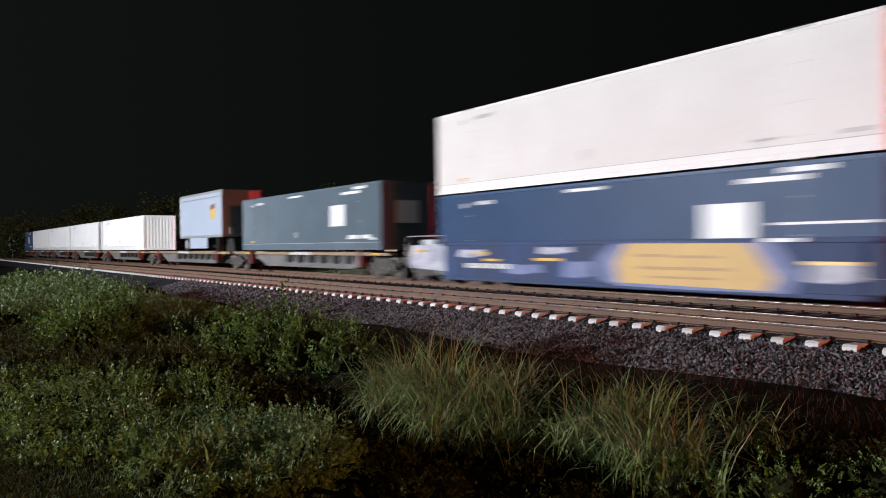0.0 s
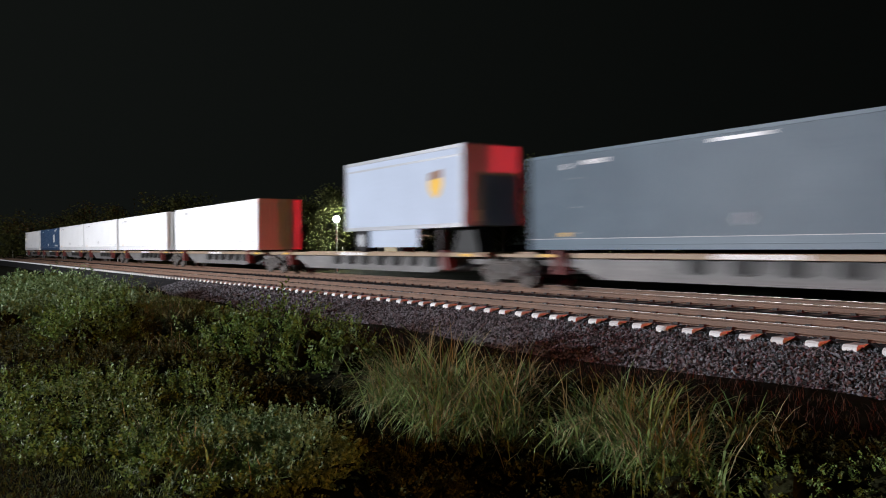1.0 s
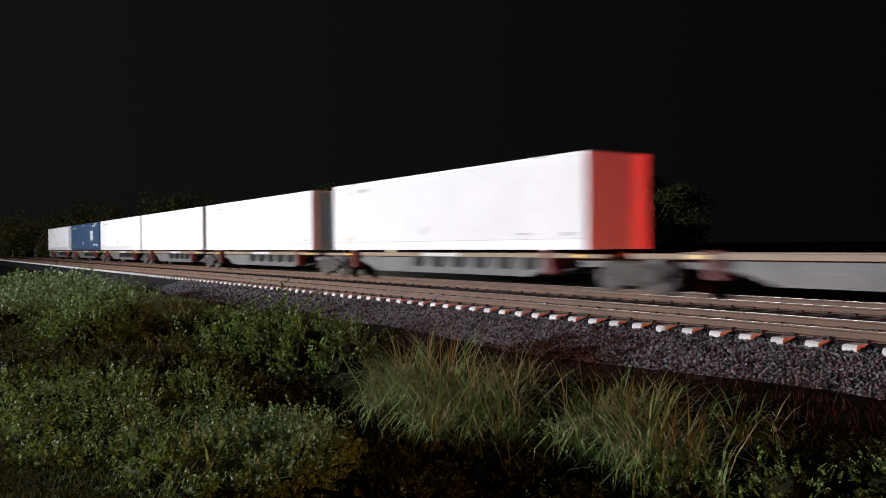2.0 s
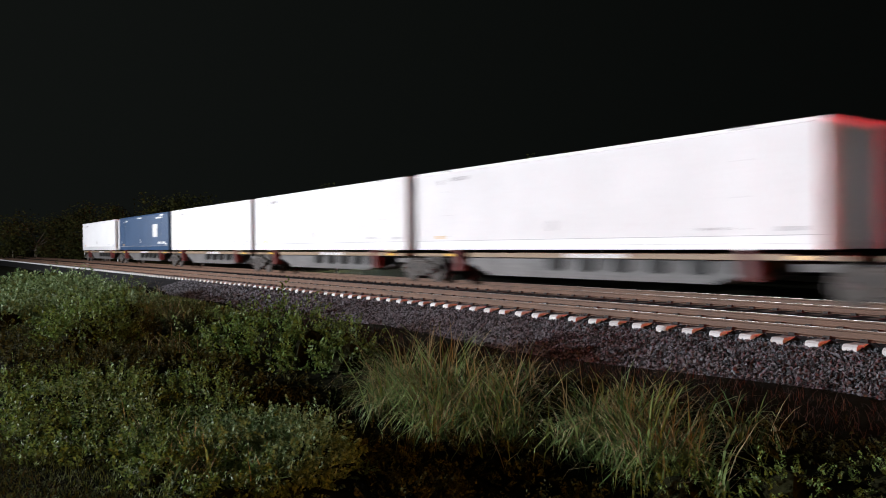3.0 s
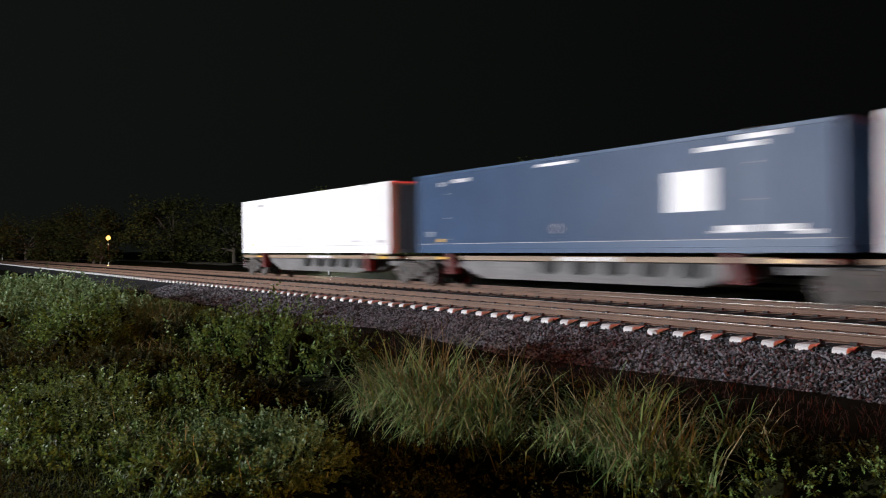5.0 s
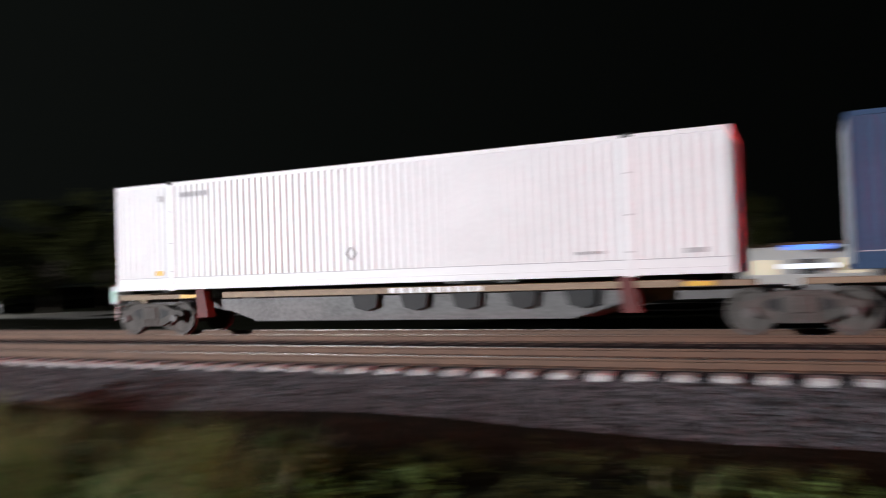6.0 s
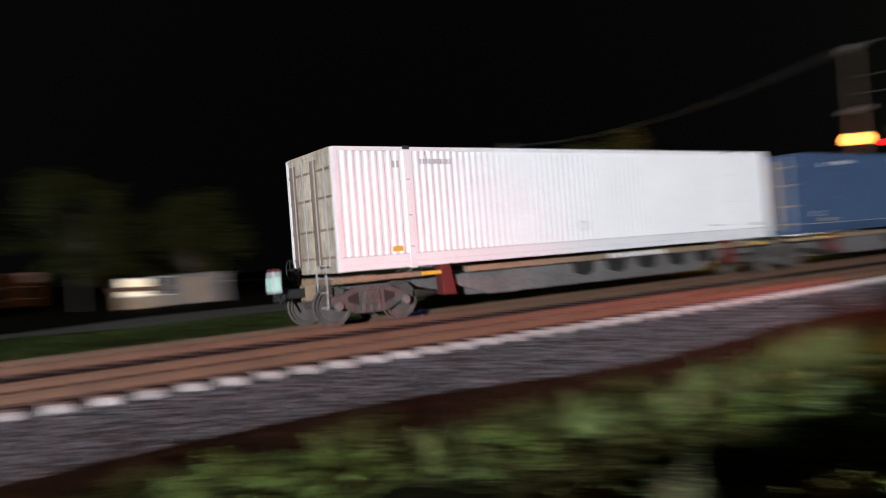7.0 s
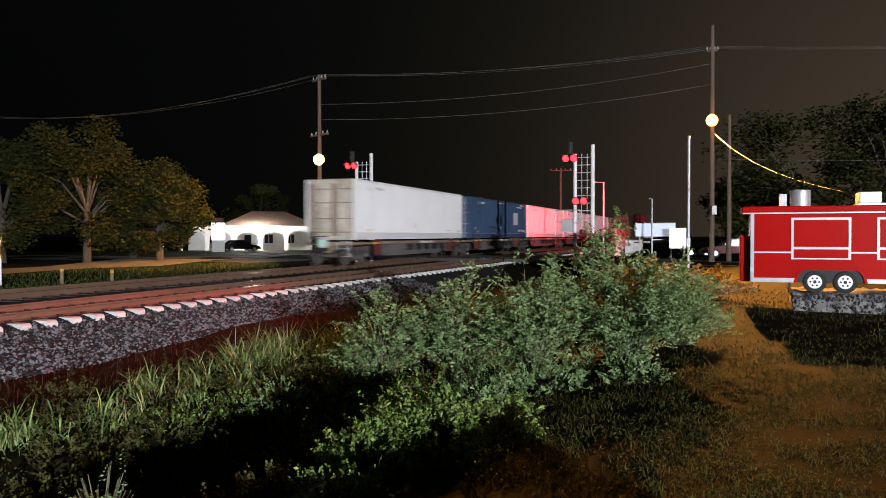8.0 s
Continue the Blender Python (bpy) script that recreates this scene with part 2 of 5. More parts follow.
def slab(bm, outline, y0, y1, axis="y"):
    """A prism over an outline: (x, z) pushed along y, or (y, z) along x, or (x, y) along z."""
    put = {"y": lambda a, b, c: (a, c, b), "x": lambda a, b, c: (c, a, b), "z": lambda a, b, c: (a, b, c)}[axis]
    f0 = [bm.verts.new(put(a, b, y0)) for a, b in outline]
    f1 = [bm.verts.new(put(a, b, y1)) for a, b in outline]
    bm.faces.new(f0)
    bm.faces.new(f1[::-1])
    n = len(outline)
    for i in range(n):
        bm.faces.new((f0[i], f1[i], f1[(i + 1) % n], f0[(i + 1) % n]))
    return bm


def finish(name, bm, material, bevel=0.0, smooth=False):
    if bevel:
        bmesh.ops.bevel(bm, geom=bm.edges[:], offset=bevel, segments=1, affect="EDGES")
    bmesh.ops.recalc_face_normals(bm, faces=bm.faces)
    me = bpy.data.meshes.new(name)
    bm.to_mesh(me)
    bm.free()
    me.materials.append(material)
    if smooth:
        for p in me.polygons:
            p.use_smooth = True
    return me


def part(name, bm, material, parent, label="", bevel=0.0, smooth=False, at=None):
    ob = new(name, finish(name, bm, material, bevel, smooth) if isinstance(bm, bmesh.types.BMesh) else bm)
    ob.parent = parent
    if at is not None:
        ob.matrix_basis = at
    if label:
        ob["label"] = label
    return ob


def thing(name, label, category, at=None, group="", kind=""):
    ob = new(name)
    ob.empty_display_size = 0.2
    if at is not None:
        ob.matrix_basis = at
    return tagged(ob, label, category, group, kind)


def B(*a):
    return box(bmesh.new(), *a)


def quads(name, verts, faces, material):
    me = bpy.data.meshes.new(name)
    me.from_pydata(verts, [], faces)
    me.materials.append(material)
    me.update()
    return me


# ---- ground, embankment, tracks (rail tops at z = 0, trains run towards +x) ----
NEAR, FAR = 13.46, 17.68


def lift(x, y):
    """Height of the natural ground."""
    h = -0.78 + 0.06 * math.sin(x * 0.21 + y * 0.4) + 0.05 * math.sin(x * 0.53 - y * 0.7)
    near = max(0.0, 1 - math.hypot(x - 1, y + 1) / 16)
    h += 0.42 * near
    ditch = math.exp(-((y - 5.0) / 1.7) ** 2)
    h -= (0.50 if -11 < x < 8 else 0.50 * max(0.0, 1 - min(abs(x + 11), abs(x - 8)) / 5)) * ditch
    h += 0.22 * max(0.0, min(1.0, (y - 22) / 14))
    if x > 38:
        h += 0.5 * min(1.0, (x - 38) / 10) * (1.0 if y < 24 else max(0.35, 1 - (y - 24) / 10)) * max(0.0, 1 - max(0.0, abs(x - 52) - 8) / 12)
    return h


def build_ground():
    xs = [-900, -500, -300, -200, -140, -100] + list(np.arange(-80, 90, 1.5)) + [100, 130, 180, 260, 400, 600, 900]
    ys = [-900, -400, -200, -100, -60, -40] + list(np.arange(-30, 40, 1.2)) + [46, 55, 70, 90, 120, 180, 300, 500, 900]
    verts = [(x, y, lift(x, y) + 0.03 * noise.noise((x * 0.8, y * 0.8, 0))) for x in xs for y in ys]
    n = len(ys)
    faces = [(i * n + j, (i + 1) * n + j, (i + 1) * n + j + 1, i * n + j + 1) for i in range(len(xs) - 1) for j in range(n - 1)]
    tagged(new("ground", quads("ground", verts, faces, M["grass_ground"])), "uneven grassy ground beside a railway, thin soil darkened for shaded gaps", "ground", kind="structure")
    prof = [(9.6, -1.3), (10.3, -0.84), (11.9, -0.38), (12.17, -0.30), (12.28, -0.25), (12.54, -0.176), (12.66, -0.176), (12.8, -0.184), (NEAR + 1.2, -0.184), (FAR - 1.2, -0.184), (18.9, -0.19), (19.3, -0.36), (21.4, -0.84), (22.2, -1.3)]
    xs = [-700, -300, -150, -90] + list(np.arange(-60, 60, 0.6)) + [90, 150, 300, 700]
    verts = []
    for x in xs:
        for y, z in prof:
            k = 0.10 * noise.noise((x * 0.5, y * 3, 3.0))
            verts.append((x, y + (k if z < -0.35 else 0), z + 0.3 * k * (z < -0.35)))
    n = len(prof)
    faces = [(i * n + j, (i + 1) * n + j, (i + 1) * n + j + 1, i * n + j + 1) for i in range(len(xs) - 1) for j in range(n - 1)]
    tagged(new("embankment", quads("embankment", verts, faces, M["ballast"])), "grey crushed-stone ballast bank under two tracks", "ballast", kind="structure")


def stones():
    """Loose ballast stones on the near shoulder and between the ties."""
    rng = np.random.default_rng(5)
    n = 92000
    x = np.where(rng.random(n) < 0.4, rng.normal(-11, 7, n), rng.uniform(-42, 30, n))
    y = rng.uniform(10.1, 14.9, n)
    y = np.where(rng.random(n) < 0.75, rng.uniform(10.0, 12.35, n), y)
    z = np.interp(y, [9.6, 10.3, 11.9, 12.17, 12.28, 12.54], [-1.0, -0.84, -0.38, -0.30, -0.25, -0.18])
    r = rng.uniform(0.016, 0.042, n) * np.where(y > 12.2, 0.6, 1.0) * (1 + 0.3 * (np.abs(x) > 25))
    base = np.array([(1, 0, 0), (-1, 0, 0), (0, 1, 0), (0, -1, 0), (0, 0, 1), (0, 0, -1)], float)
    v = base[None] * rng.uniform(0.6, 1.35, (n, 6, 1)) + rng.normal(0, 0.22, (n, 6, 3))
    a = rng.uniform(0, 6.28, n)
    c, s = np.cos(a), np.sin(a)
    v = np.stack([v[..., 0] * c[:, None] - v[..., 1] * s[:, None], v[..., 0] * s[:, None] + v[..., 1] * c[:, None], v[..., 2] * 0.8], -1)
    v = v * r[:, None, None] + np.stack([x, y, z + r * 0.45], -1)[:, None]
    tri = np.array([(0, 2, 4), (2, 1, 4), (1, 3, 4), (3, 0, 4), (2, 0, 5), (1, 2, 5), (3, 1, 5), (0, 3, 5)])
    f = (tri[None] + 6 * np.arange(n)[:, None, None]).reshape(-1, 3)
    me = bpy.data.meshes.new("ballast_stones")
    me.from_pydata(v.reshape(-1, 3).tolist(), [], f.tolist())
    me.materials.append(M["stone"])
    tagged(new("ballast_stones", me), "angular grey crushed stones heaped along the track shoulder", "ballast stones", kind="stuff")


RAIL = [(-0.07, -0.172), (0.07, -0.172), (0.07, -0.160), (0.014, -0.142), (0.009, -0.05), (0.036, -0.036), (0.036, -0.004), (-0.036, -0.004),
        (-0.036, -0.036), (-0.009, -0.05), (-0.014, -0.142), (-0.07, -0.160)]


def tie_mesh(material):
    bm = slab(bmesh.new(), [(-1.295, -0.36), (1.295, -0.36), (1.295, -0.215), (1.25, -0.178), (0.55, -0.178), (0.4, -0.205), (-0.4, -0.205), (-0.55, -0.178),
                            (-1.25, -0.178), (-1.295, -0.215)], -0.115, 0.115, "x")
    return finish("tie", bm, material)


def track(name, y, label):
    t = thing(name, label, "railway track", pose(0, y, 0), kind="structure")
    for s in (-0.7525, 0.7525):
        part("rail", slab(bmesh.new(), [(a + s, b) for a, b in RAIL], -600, 600, "x"), M["rail"], t)
        part("rail_head", B(-600, 600, s - 0.034, s + 0.034, -0.004, 0.0), M["railhead"], t, "polished running surface")
    wear = M["tie"] if y == NEAR else M["oldtie"]
    me = tie_mesh(wear)
    k0, k1 = (-75, 75) if y == NEAR else (-40, 40)
    x0 = -6.84 % 0.61
    for k in range(k0, k1):
        part("tie", me, None, t, at=pose(x0 + 0.61 * k, 0, 0))
    bm = bmesh.new()
    for k in list(range(-320, k0)) + list(range(k1, 200)):
        x = x0 + 0.61 * k
        box(bm, x - 0.115, x + 0.115, -1.295, 1.295, -0.3, -0.185)
    tagged(part("far_tie_run", bm, wear, t), kind="stuff")
    bm = bmesh.new()
    for k in range(-75, 75):
        for s in (-0.7525, 0.7525):
            for d in (-0.09, 0.09):
                x = x0 + 0.61 * k
                box(bm, x - 0.06, x + 0.06, s + d - 0.03, s + d + 0.03, -0.18, -0.13)
    tagged(part("rail_clip_run", bm, M["clip"], t, "dark spring clips holding the rails"), kind="stuff")


build_ground()
# unseen wall added behind the camera to keep flood light off near ground
tagged(new("wall_rear", finish("wall_rear", B(-11.3, 0.9, -3.8, -3.6, -1.2, 0.80), M["plainwall"], 0.02)), "unseen plain grey wall added behind the camera to shade the near ground", "wall", kind="structure")
stones()
track("near_track", NEAR, "empty near track with rusty rails on pale concrete ties")
track("far_track", FAR, "far track carrying the train, rusty rails on concrete ties")

# ---- the train ----
FACE = FAR - 1.3            # near side of the load
MOVING = []                 # (thing, offset from the tail, y, z)


def tail(t):
    return -171.5665 + 25.5344 * t + 0.0195 * t * t


def ride(ob, o, y, z):
    MOVING.append((ob, o, y, z))
    ob.matrix_basis = pose(tail(0) + o, y, z)
    return ob


def ribbed(x0, x1, z0, z1, y, depth, step=0.19):
    """A corrugated sheet standing along x at y; its ribs go in by depth (towards +y when depth > 0)."""
    bm = bmesh.new()
    n = max(1, round((x1 - x0) / step))
    w = (x1 - x0) / n
    line = []
    for i in range(n):
        a = x0 + i * w
        line += [(a, y), (a + 0.30 * w, y), (a + 0.5 * w, y + depth), (a + 0.80 * w, y + depth)]
    line.append((x1, y))
    lo = [bm.verts.new((a, b, z0)) for a, b in line]
    hi = [bm.verts.new((a, b, z1)) for a, b in line]
    for i in range(len(line) - 1):
        bm.faces.new((lo[i], lo[i + 1], hi[i + 1], hi[i]))
    return bm


def ribbed_end(y0, y1, z0, z1, x, depth, step=0.26):
    bm = ribbed(y0, y1, z0, z1, 0, depth, step)
    for v in bm.verts:
        v.co = Vector((x + v.co.y, v.co.x, v.co.z))
    return bm


def bars(parent, name, x, z, w, h, n, material, y=-0.006, gap=0.35):
    """A line of n character-sized bars, written along x from x, on the near side."""
    s = w / n
    me = finish(name, B(0, s * (1 - gap), 0, 0.004, 0, h), material)
    for i in range(n):
        part(name, me, None, parent, at=pose(x + i * s, y, z))


def container(o, z, paint, label, ends=None, door=None, length=16.15, placard=None, codes="ink", group="containers on the train", y=FACE):
    w, h = 2.6, 2.9
    c = ride(thing("shipping_container", label, "container", group=group), o, y, z)
    p1, p2 = 1.98, length - 1.98
    e = ends or paint
    for a, b in ((0.10, p1 - 0.09), (p1 + 0.09, p2 - 0.09), (p2 + 0.09, length - 0.10)):
        part("side_panel", ribbed(a, b, 0.34, h - 0.10, 0.014, 0.030), paint, c)
    part("side_panel", B(0.05, length - 0.05, w - 0.05, w - 0.01, 0.1, h - 0.08), paint, c)
    part("roof_panel", B(0.02, length - 0.02, 0.02, w - 0.02, h - 0.05, h - 0.012), paint, c)
    part("floor", B(0.03, length - 0.03, 0.03, w - 0.03, 0.10, 0.18), M["black"], c)
    part("bottom_rail", B(0.06, length - 0.06, 0.004, 0.10, 0.03, 0.17), paint, c, bevel=0.006)
    part("kick_plate", B(0.10, length - 0.10, 0.012, 0.05, 0.165, 0.345), paint, c)
    # thin strip draws the shadow in the gap over the bottom rail
    part("rail_seam", B(0.10, length - 0.10, 0.006, 0.02, 0.345, 0.362), M["ink"], c, "thin seam strip above the bottom rail, drawn for its gap shadow")
    part("top_rail", B(0.06, length - 0.06, 0.003, 0.09, h - 0.10, h - 0.005), paint, c, bevel=0.006)
    for x in (0.05, length - 0.05):
        for yy in (0.06, w - 0.06):
            part("corner_post", B(x - 0.05, x + 0.05, yy - 0.06, yy + 0.06, 0.02, h - 0.02), e, c, bevel=0.008)
    for x in (p1, p2):
        part("lifting_post", B(x - 0.09, x + 0.09, 0.0, 0.10, 0.0, h), paint, c, bevel=0.008)
        part("corner_casting", B(x - 0.10, x + 0.10, -0.004, 0.16, h - 0.07, h + 0.025), M["black"], c, "grimy lifting casting", bevel=0.008)
        for zz in (0.5, 1.25, 2.1):
            part("post_slot", B(x - 0.05, x + 0.05, -0.006, 0.0, zz, zz + 0.03), M["ink"], c)
    # front end
    part("front_panel", ribbed_end(0.12, w - 0.12, 0.2, h - 0.14, length - 0.03, -0.05), e, c)
    part("front_rail", B(length - 0.10, length - 0.002, 0.12, w - 0.12, h - 0.14, h - 0.004), e, c, bevel=0.006)
    part("front_sill", B(length - 0.10, length - 0.002, 0.12, w - 0.12, 0.03, 0.2), e, c, bevel=0.006)
    # door end
    d = door or paint
    for a, b in ((0.12, w / 2 - 0.01), (w / 2 + 0.01, w - 0.12)):
        door_leaf = part("door", B(0.015, 0.06, a, b, 0.16, h - 0.12), d, c, bevel=0.006)
        for f in (0.27, 0.73):
            yy = a + (b - a) * f
            part("lock_rod", rod(bmesh.new(), (-0.012, yy, 0.12), (-0.012, yy, h - 0.1), 0.017, 6), M["galv"], door_leaf)
        for zz in (0.35, 1.0, 1.75, 2.4):
            part("door_bar", B(-0.004, 0.02, a + 0.03, b - 0.03, zz, zz + 0.06), M["stain"], door_leaf)
        part("stain", B(0.006, 0.02, (a + b) / 2 + 0.18, b - 0.06, 0.2, h - 0.2), M["stain"], door_leaf, "dark rust stain")
    part("door_header", B(0.0, 0.09, 0.12, w - 0.12, h - 0.12, h - 0.003), d, c, bevel=0.006)
    part("door_sill", B(0.0, 0.09, 0.12, w - 0.12, 0.02, 0.16), d, c, bevel=0.006)
    ink = M[codes]
    bars(c, "code_character", p1 + 0.35, h - 0.42, 0.95, 0.13, 11, ink)
    bars(c, "size_character", p1 - 0.42, h - 0.5, 0.22, 0.16, 2, ink)
    bars(c, "code_character", p2 - 1.1, 0.5, 0.6, 0.06, 8, ink)
    part("data_marking", B(length - 0.9, length - 0.5, -0.004, 0.002, 0.45, 0.55), ink, c)
    hx = length * 0.47
    for k in range(4):
        a, b = math.pi / 2 * k, math.pi / 2 * (k + 1)
        part("hazard_edge", rod(bmesh.new(), (hx + 0.15 * math.cos(a), 0.004, 0.76 + 0.15 * math.sin(a)), (hx + 0.15 * math.cos(b), 0.004, 0.76 + 0.15 * math.sin(b)), 0.014, 5), ink, c, "edge of a small diamond mark")
    part("data_plate", B(p1 - 0.55, p1 - 0.28, -0.005, 0.004, 0.42, 0.54), M["gold"], c, "small yellow data plate", bevel=0.0)
    if placard:
        a, b, z0, z1 = placard
        part("placard", B(a, b, -0.008, 0.004, z0, z1), M["mark"], c, "large plain white panel")
        part("top_stripe", B(length * 0.42, length * 0.42 + 1.5, -0.006, 0.004, h - 0.26, h - 0.17), M["mark"], c)
        part("top_stripe", B(p2 - 1.5, p2 + 0.2, -0.006, 0.004, h - 0.42, h - 0.30), M["mark"], c)
        part("top_stripe", B(p2 - 0.4, p2 + 0.7, -0.006, 0.004, h - 0.24, h - 0.12), M["mark"], c)
        for k in (0, 1.15):
            part("line_marking", B(p2 - 0.9 + k, p2 - 0.05 + k, -0.006, 0.004, 0.52, 0.68), M["mark"], c)
    return c


def bogie(o, parent):
    """A two-axle truck centred at o in the car's space (car y = 0 at the load's near side)."""
    b = part("bogie", B(o - 0.22, o + 0.22, 0.25, 2.35, 0.42, 0.78), M["bogie"], parent, "dusty cast-steel two-axle truck", bevel=0.03)
    for yy in (0.30, 2.18):
        out = [(-1.15, 0.52), (-1.12, 0.66), (-0.75, 0.70), (-0.45, 0.86), (0.45, 0.86), (0.75, 0.70), (1.12, 0.66), (1.15, 0.52), (0.8, 0.46),
               (0.42, 0.24), (-0.42, 0.24), (-0.8, 0.46)]
        part("side_frame", slab(bmesh.new(), [(o + a, z) for a, z in out], yy, yy + 0.12), M["bogie"], b, bevel=0.012)
        for s in (-1, 1):
            # black plate in place of each open frame window, for its darkness
            part("frame_window", slab(bmesh.new(), [(o + s * 0.34, 0.74), (o + s * 0.62, 0.66), (o + s * 0.62, 0.54), (o + s * 0.34, 0.44)], yy - 0.008, yy + 0.128), M["black"], b)
        bm = bmesh.new()
        for dx in (-0.2, 0.0, 0.2):
            rod(bm, (o + dx, yy + 0.03, 0.28), (o + dx, yy + 0.03, 0.62), 0.075, 8)
        part("spring_nest", bm, M["bogie"], b)
    for s in (-0.89, 0.89):
        part("axle", rod(bmesh.new(), (o + s, 0.2, 0.457), (o + s, 2.4, 0.457), 0.08, 10), M["bogie"], b)
        for yy in (0.50, 1.96):
            w = part("wheel", wheel_mesh(), None, b, at=pose(o + s, yy, 0.457))
        part("bearing_cap", rod(bmesh.new(), (o + s, 0.19, 0.457), (o + s, 0.29, 0.457), 0.11, 10), M["steel"], b, "dusty bearing end cap", bevel=0.01)
    return b


WHEELS = {}


def wheel_mesh():
    if "w" not in WHEELS:
        bm = bmesh.new()
        n = 28
        prof = [(0.09, 0.02), (0.36, 0.04), (0.40, 0.0), (0.455, 0.0), (0.457, 0.10), (0.485, 0.12), (0.485, 0.145), (0.09, 0.13)]
        rings = [[bm.verts.new((r * math.cos(a), y, r * math.sin(a))) for a in (2 * math.pi * i / n for i in range(n))] for r, y in prof]
        for k in range(len(prof) - 1):
            for i in range(n):
                f = bm.faces.new((rings[k][i], rings[k][(i + 1) % n], rings[k + 1][(i + 1) % n], rings[k + 1][i]))
                f.material_index = 1 if k == 3 else 0
        bmesh.ops.recalc_face_normals(bm, faces=bm.faces)
        me = bpy.data.meshes.new("wheel")
        bm.to_mesh(me)
        bm.free()
        me.materials.append(M["bogie"])
        me.materials.append(M["tread"])
        WHEELS["w"] = me
    return WHEELS["w"]


def spine_unit(o0, o1, label, front_bogie=None, tail_end=False, flat=False, rear_bogie=True):
    """One platform of an articulated spine car; x = 0 at o0, y = 0 at the load's near side, z = 0 at the rail tops."""
    n = o1 - o0
    c = ride(thing("spine_car", label, "rail car", group="platforms of the train"), o0, FACE, 0)
    prof = [(0.1, 0.95), (0.1, 0.72), (2.7, 0.70), (4.1, 0.36), (n - 3.9, 0.36), (n - 2.6, 0.70), (n - 0.1, 0.72), (n - 0.1, 0.95)]
    part("spine_beam", slab(bmesh.new(), prof, 0.95, 1.65), M["steel"], c, "deep fish-bellied centre beam", bevel=0.01)
    belly = [(2.9, 0.94), (3.3, 0.72), (4.4, 0.38), (n - 4.2, 0.38), (n - 3.1, 0.72), (n - 2.7, 0.94)]
    part("belly_plate", slab(bmesh.new(), belly, 0.42, 0.48), M["belly"], c, "long pale grey trough side")
    part("belly_flange", B(4.4, n - 4.2, 0.36, 0.50, 0.36, 0.40), M["belly"], c)
    a, b = (0.3, n - 0.6) if flat else (3.6, n - 2.0)
    part("side_sill", B(a, b, 0.08, 0.30, 0.98, 1.13), M["sill"], c, "worn tan side sill", bevel=0.01)
    part("side_sill", B(a, b, 2.30, 2.52, 0.98, 1.13), M["sill"], c, bevel=0.01)
    x = 7.4
    while x < n - 3.6:
        # black plates paint the darkness of the openings below the sill
        part("cross_bearer", slab(bmesh.new(), [(x, 0.98), (x + 0.72, 0.98), (x + 0.66, 0.66), (x + 0.40, 0.58), (x + 0.10, 0.66)], 0.26, 0.42), M["black"], c, "black trapezoid plate standing for a dark opening under the sill")
        x += 1.32
    for x in (2.75, n - 3.2):
        part("corner_bracket", slab(bmesh.new(), [(x, 1.22), (x + 0.28, 1.22), (x + 0.42, 0.48), (x + 0.05, 0.48)], 0.04, 0.34), M["redox"], c, "red oxide container bracket", bevel=0.01)
    if not flat:
        part("end_sill", B(0.1, 2.3, 0.10, 0.34, 0.98, 1.10), M["sill"], c, bevel=0.01)
        part("end_sill", B(n - 2.4, n - 0.6, 0.10, 0.34, 0.98, 1.10), M["sill"], c, bevel=0.01)
    for x, w in ((2.2, 0.75), (n - 1.9, 0.55)):
        part("reflector", B(x, x + w, 0.055, 0.075, 1.0, 1.09), M["gold"], c, "yellow reflective strip")
    part("reflector", B(7.3, 7.85, 0.60, 0.615, 0.50, 0.57), M["gold"], c, "yellow reflective strip")
    bars(c, "number_character", 8.55, 0.995, 2.4, 0.12, 10, M["mark"], y=0.066, gap=0.3)
    # brake gear
    bm = bmesh.new()
    rod(bm, (6.0, 0.55, 0.62), (6.7, 0.55, 0.62), 0.11, 10)
    box(bm, 6.8, 7.15, 0.45, 0.62, 0.52, 0.72)
    rod(bm, (5.4, 0.5, 0.74), (8.0, 0.5, 0.70), 0.02, 6)
    part("brake_gear", bm, M["black"], c)
    if rear_bogie:
        bogie(0.92 if tail_end else 0.05, c)
    if front_bogie is not None:
        bogie(front_bogie - o0, c)
    if tail_end:
        bm = bmesh.new()
        box(bm, -0.1, 1.0, 0.15, 2.45, 0.96, 1.12)
        box(bm, -0.35, -0.1, 1.12, 1.48, 0.62, 0.98)
        part("end_platform", bm, M["sill"], c, bevel=0.01)
        ladder = part("ladder", rod(bmesh.new(), (-0.25, 0.2, 1.12), (0.2, 0.2, 1.05), 0.018, 6), M["galv"], c, "end grab-iron ladder")
        for yy in (0.2, 0.7):
            part("stile", rod(bmesh.new(), (-0.25, yy, 0.42), (-0.25, yy, 1.42), 0.018, 6), M["galv"], ladder)
        for zz in (0.45, 0.8, 1.12, 1.40):
            part("rung", rod(bmesh.new(), (-0.25, 0.2, zz), (-0.25, 0.7, zz), 0.018, 6), M["galv"], ladder)
        bm = bmesh.new()
        for i in range(14):
            a0, a1 = math.tau * i / 14, math.tau * (i + 1) / 14
            rod(bm, (-0.3, 2.1 + 0.25 * math.cos(a0), 1.36 + 0.25 * math.sin(a0)), (-0.3, 2.1 + 0.25 * math.cos(a1), 1.36 + 0.25 * math.sin(a1)), 0.018, 5)
        rod(bm, (-0.3, 2.1, 1.11), (-0.3, 2.1, 1.61), 0.014, 5)
        rod(bm, (-0.3, 1.85, 1.36), (-0.3, 2.35, 1.36), 0.014, 5)
        box(bm, -0.24, -0.1, 2.0, 2.2, 1.0, 1.4)
        part("brake_wheel", bm, M["black"], c)
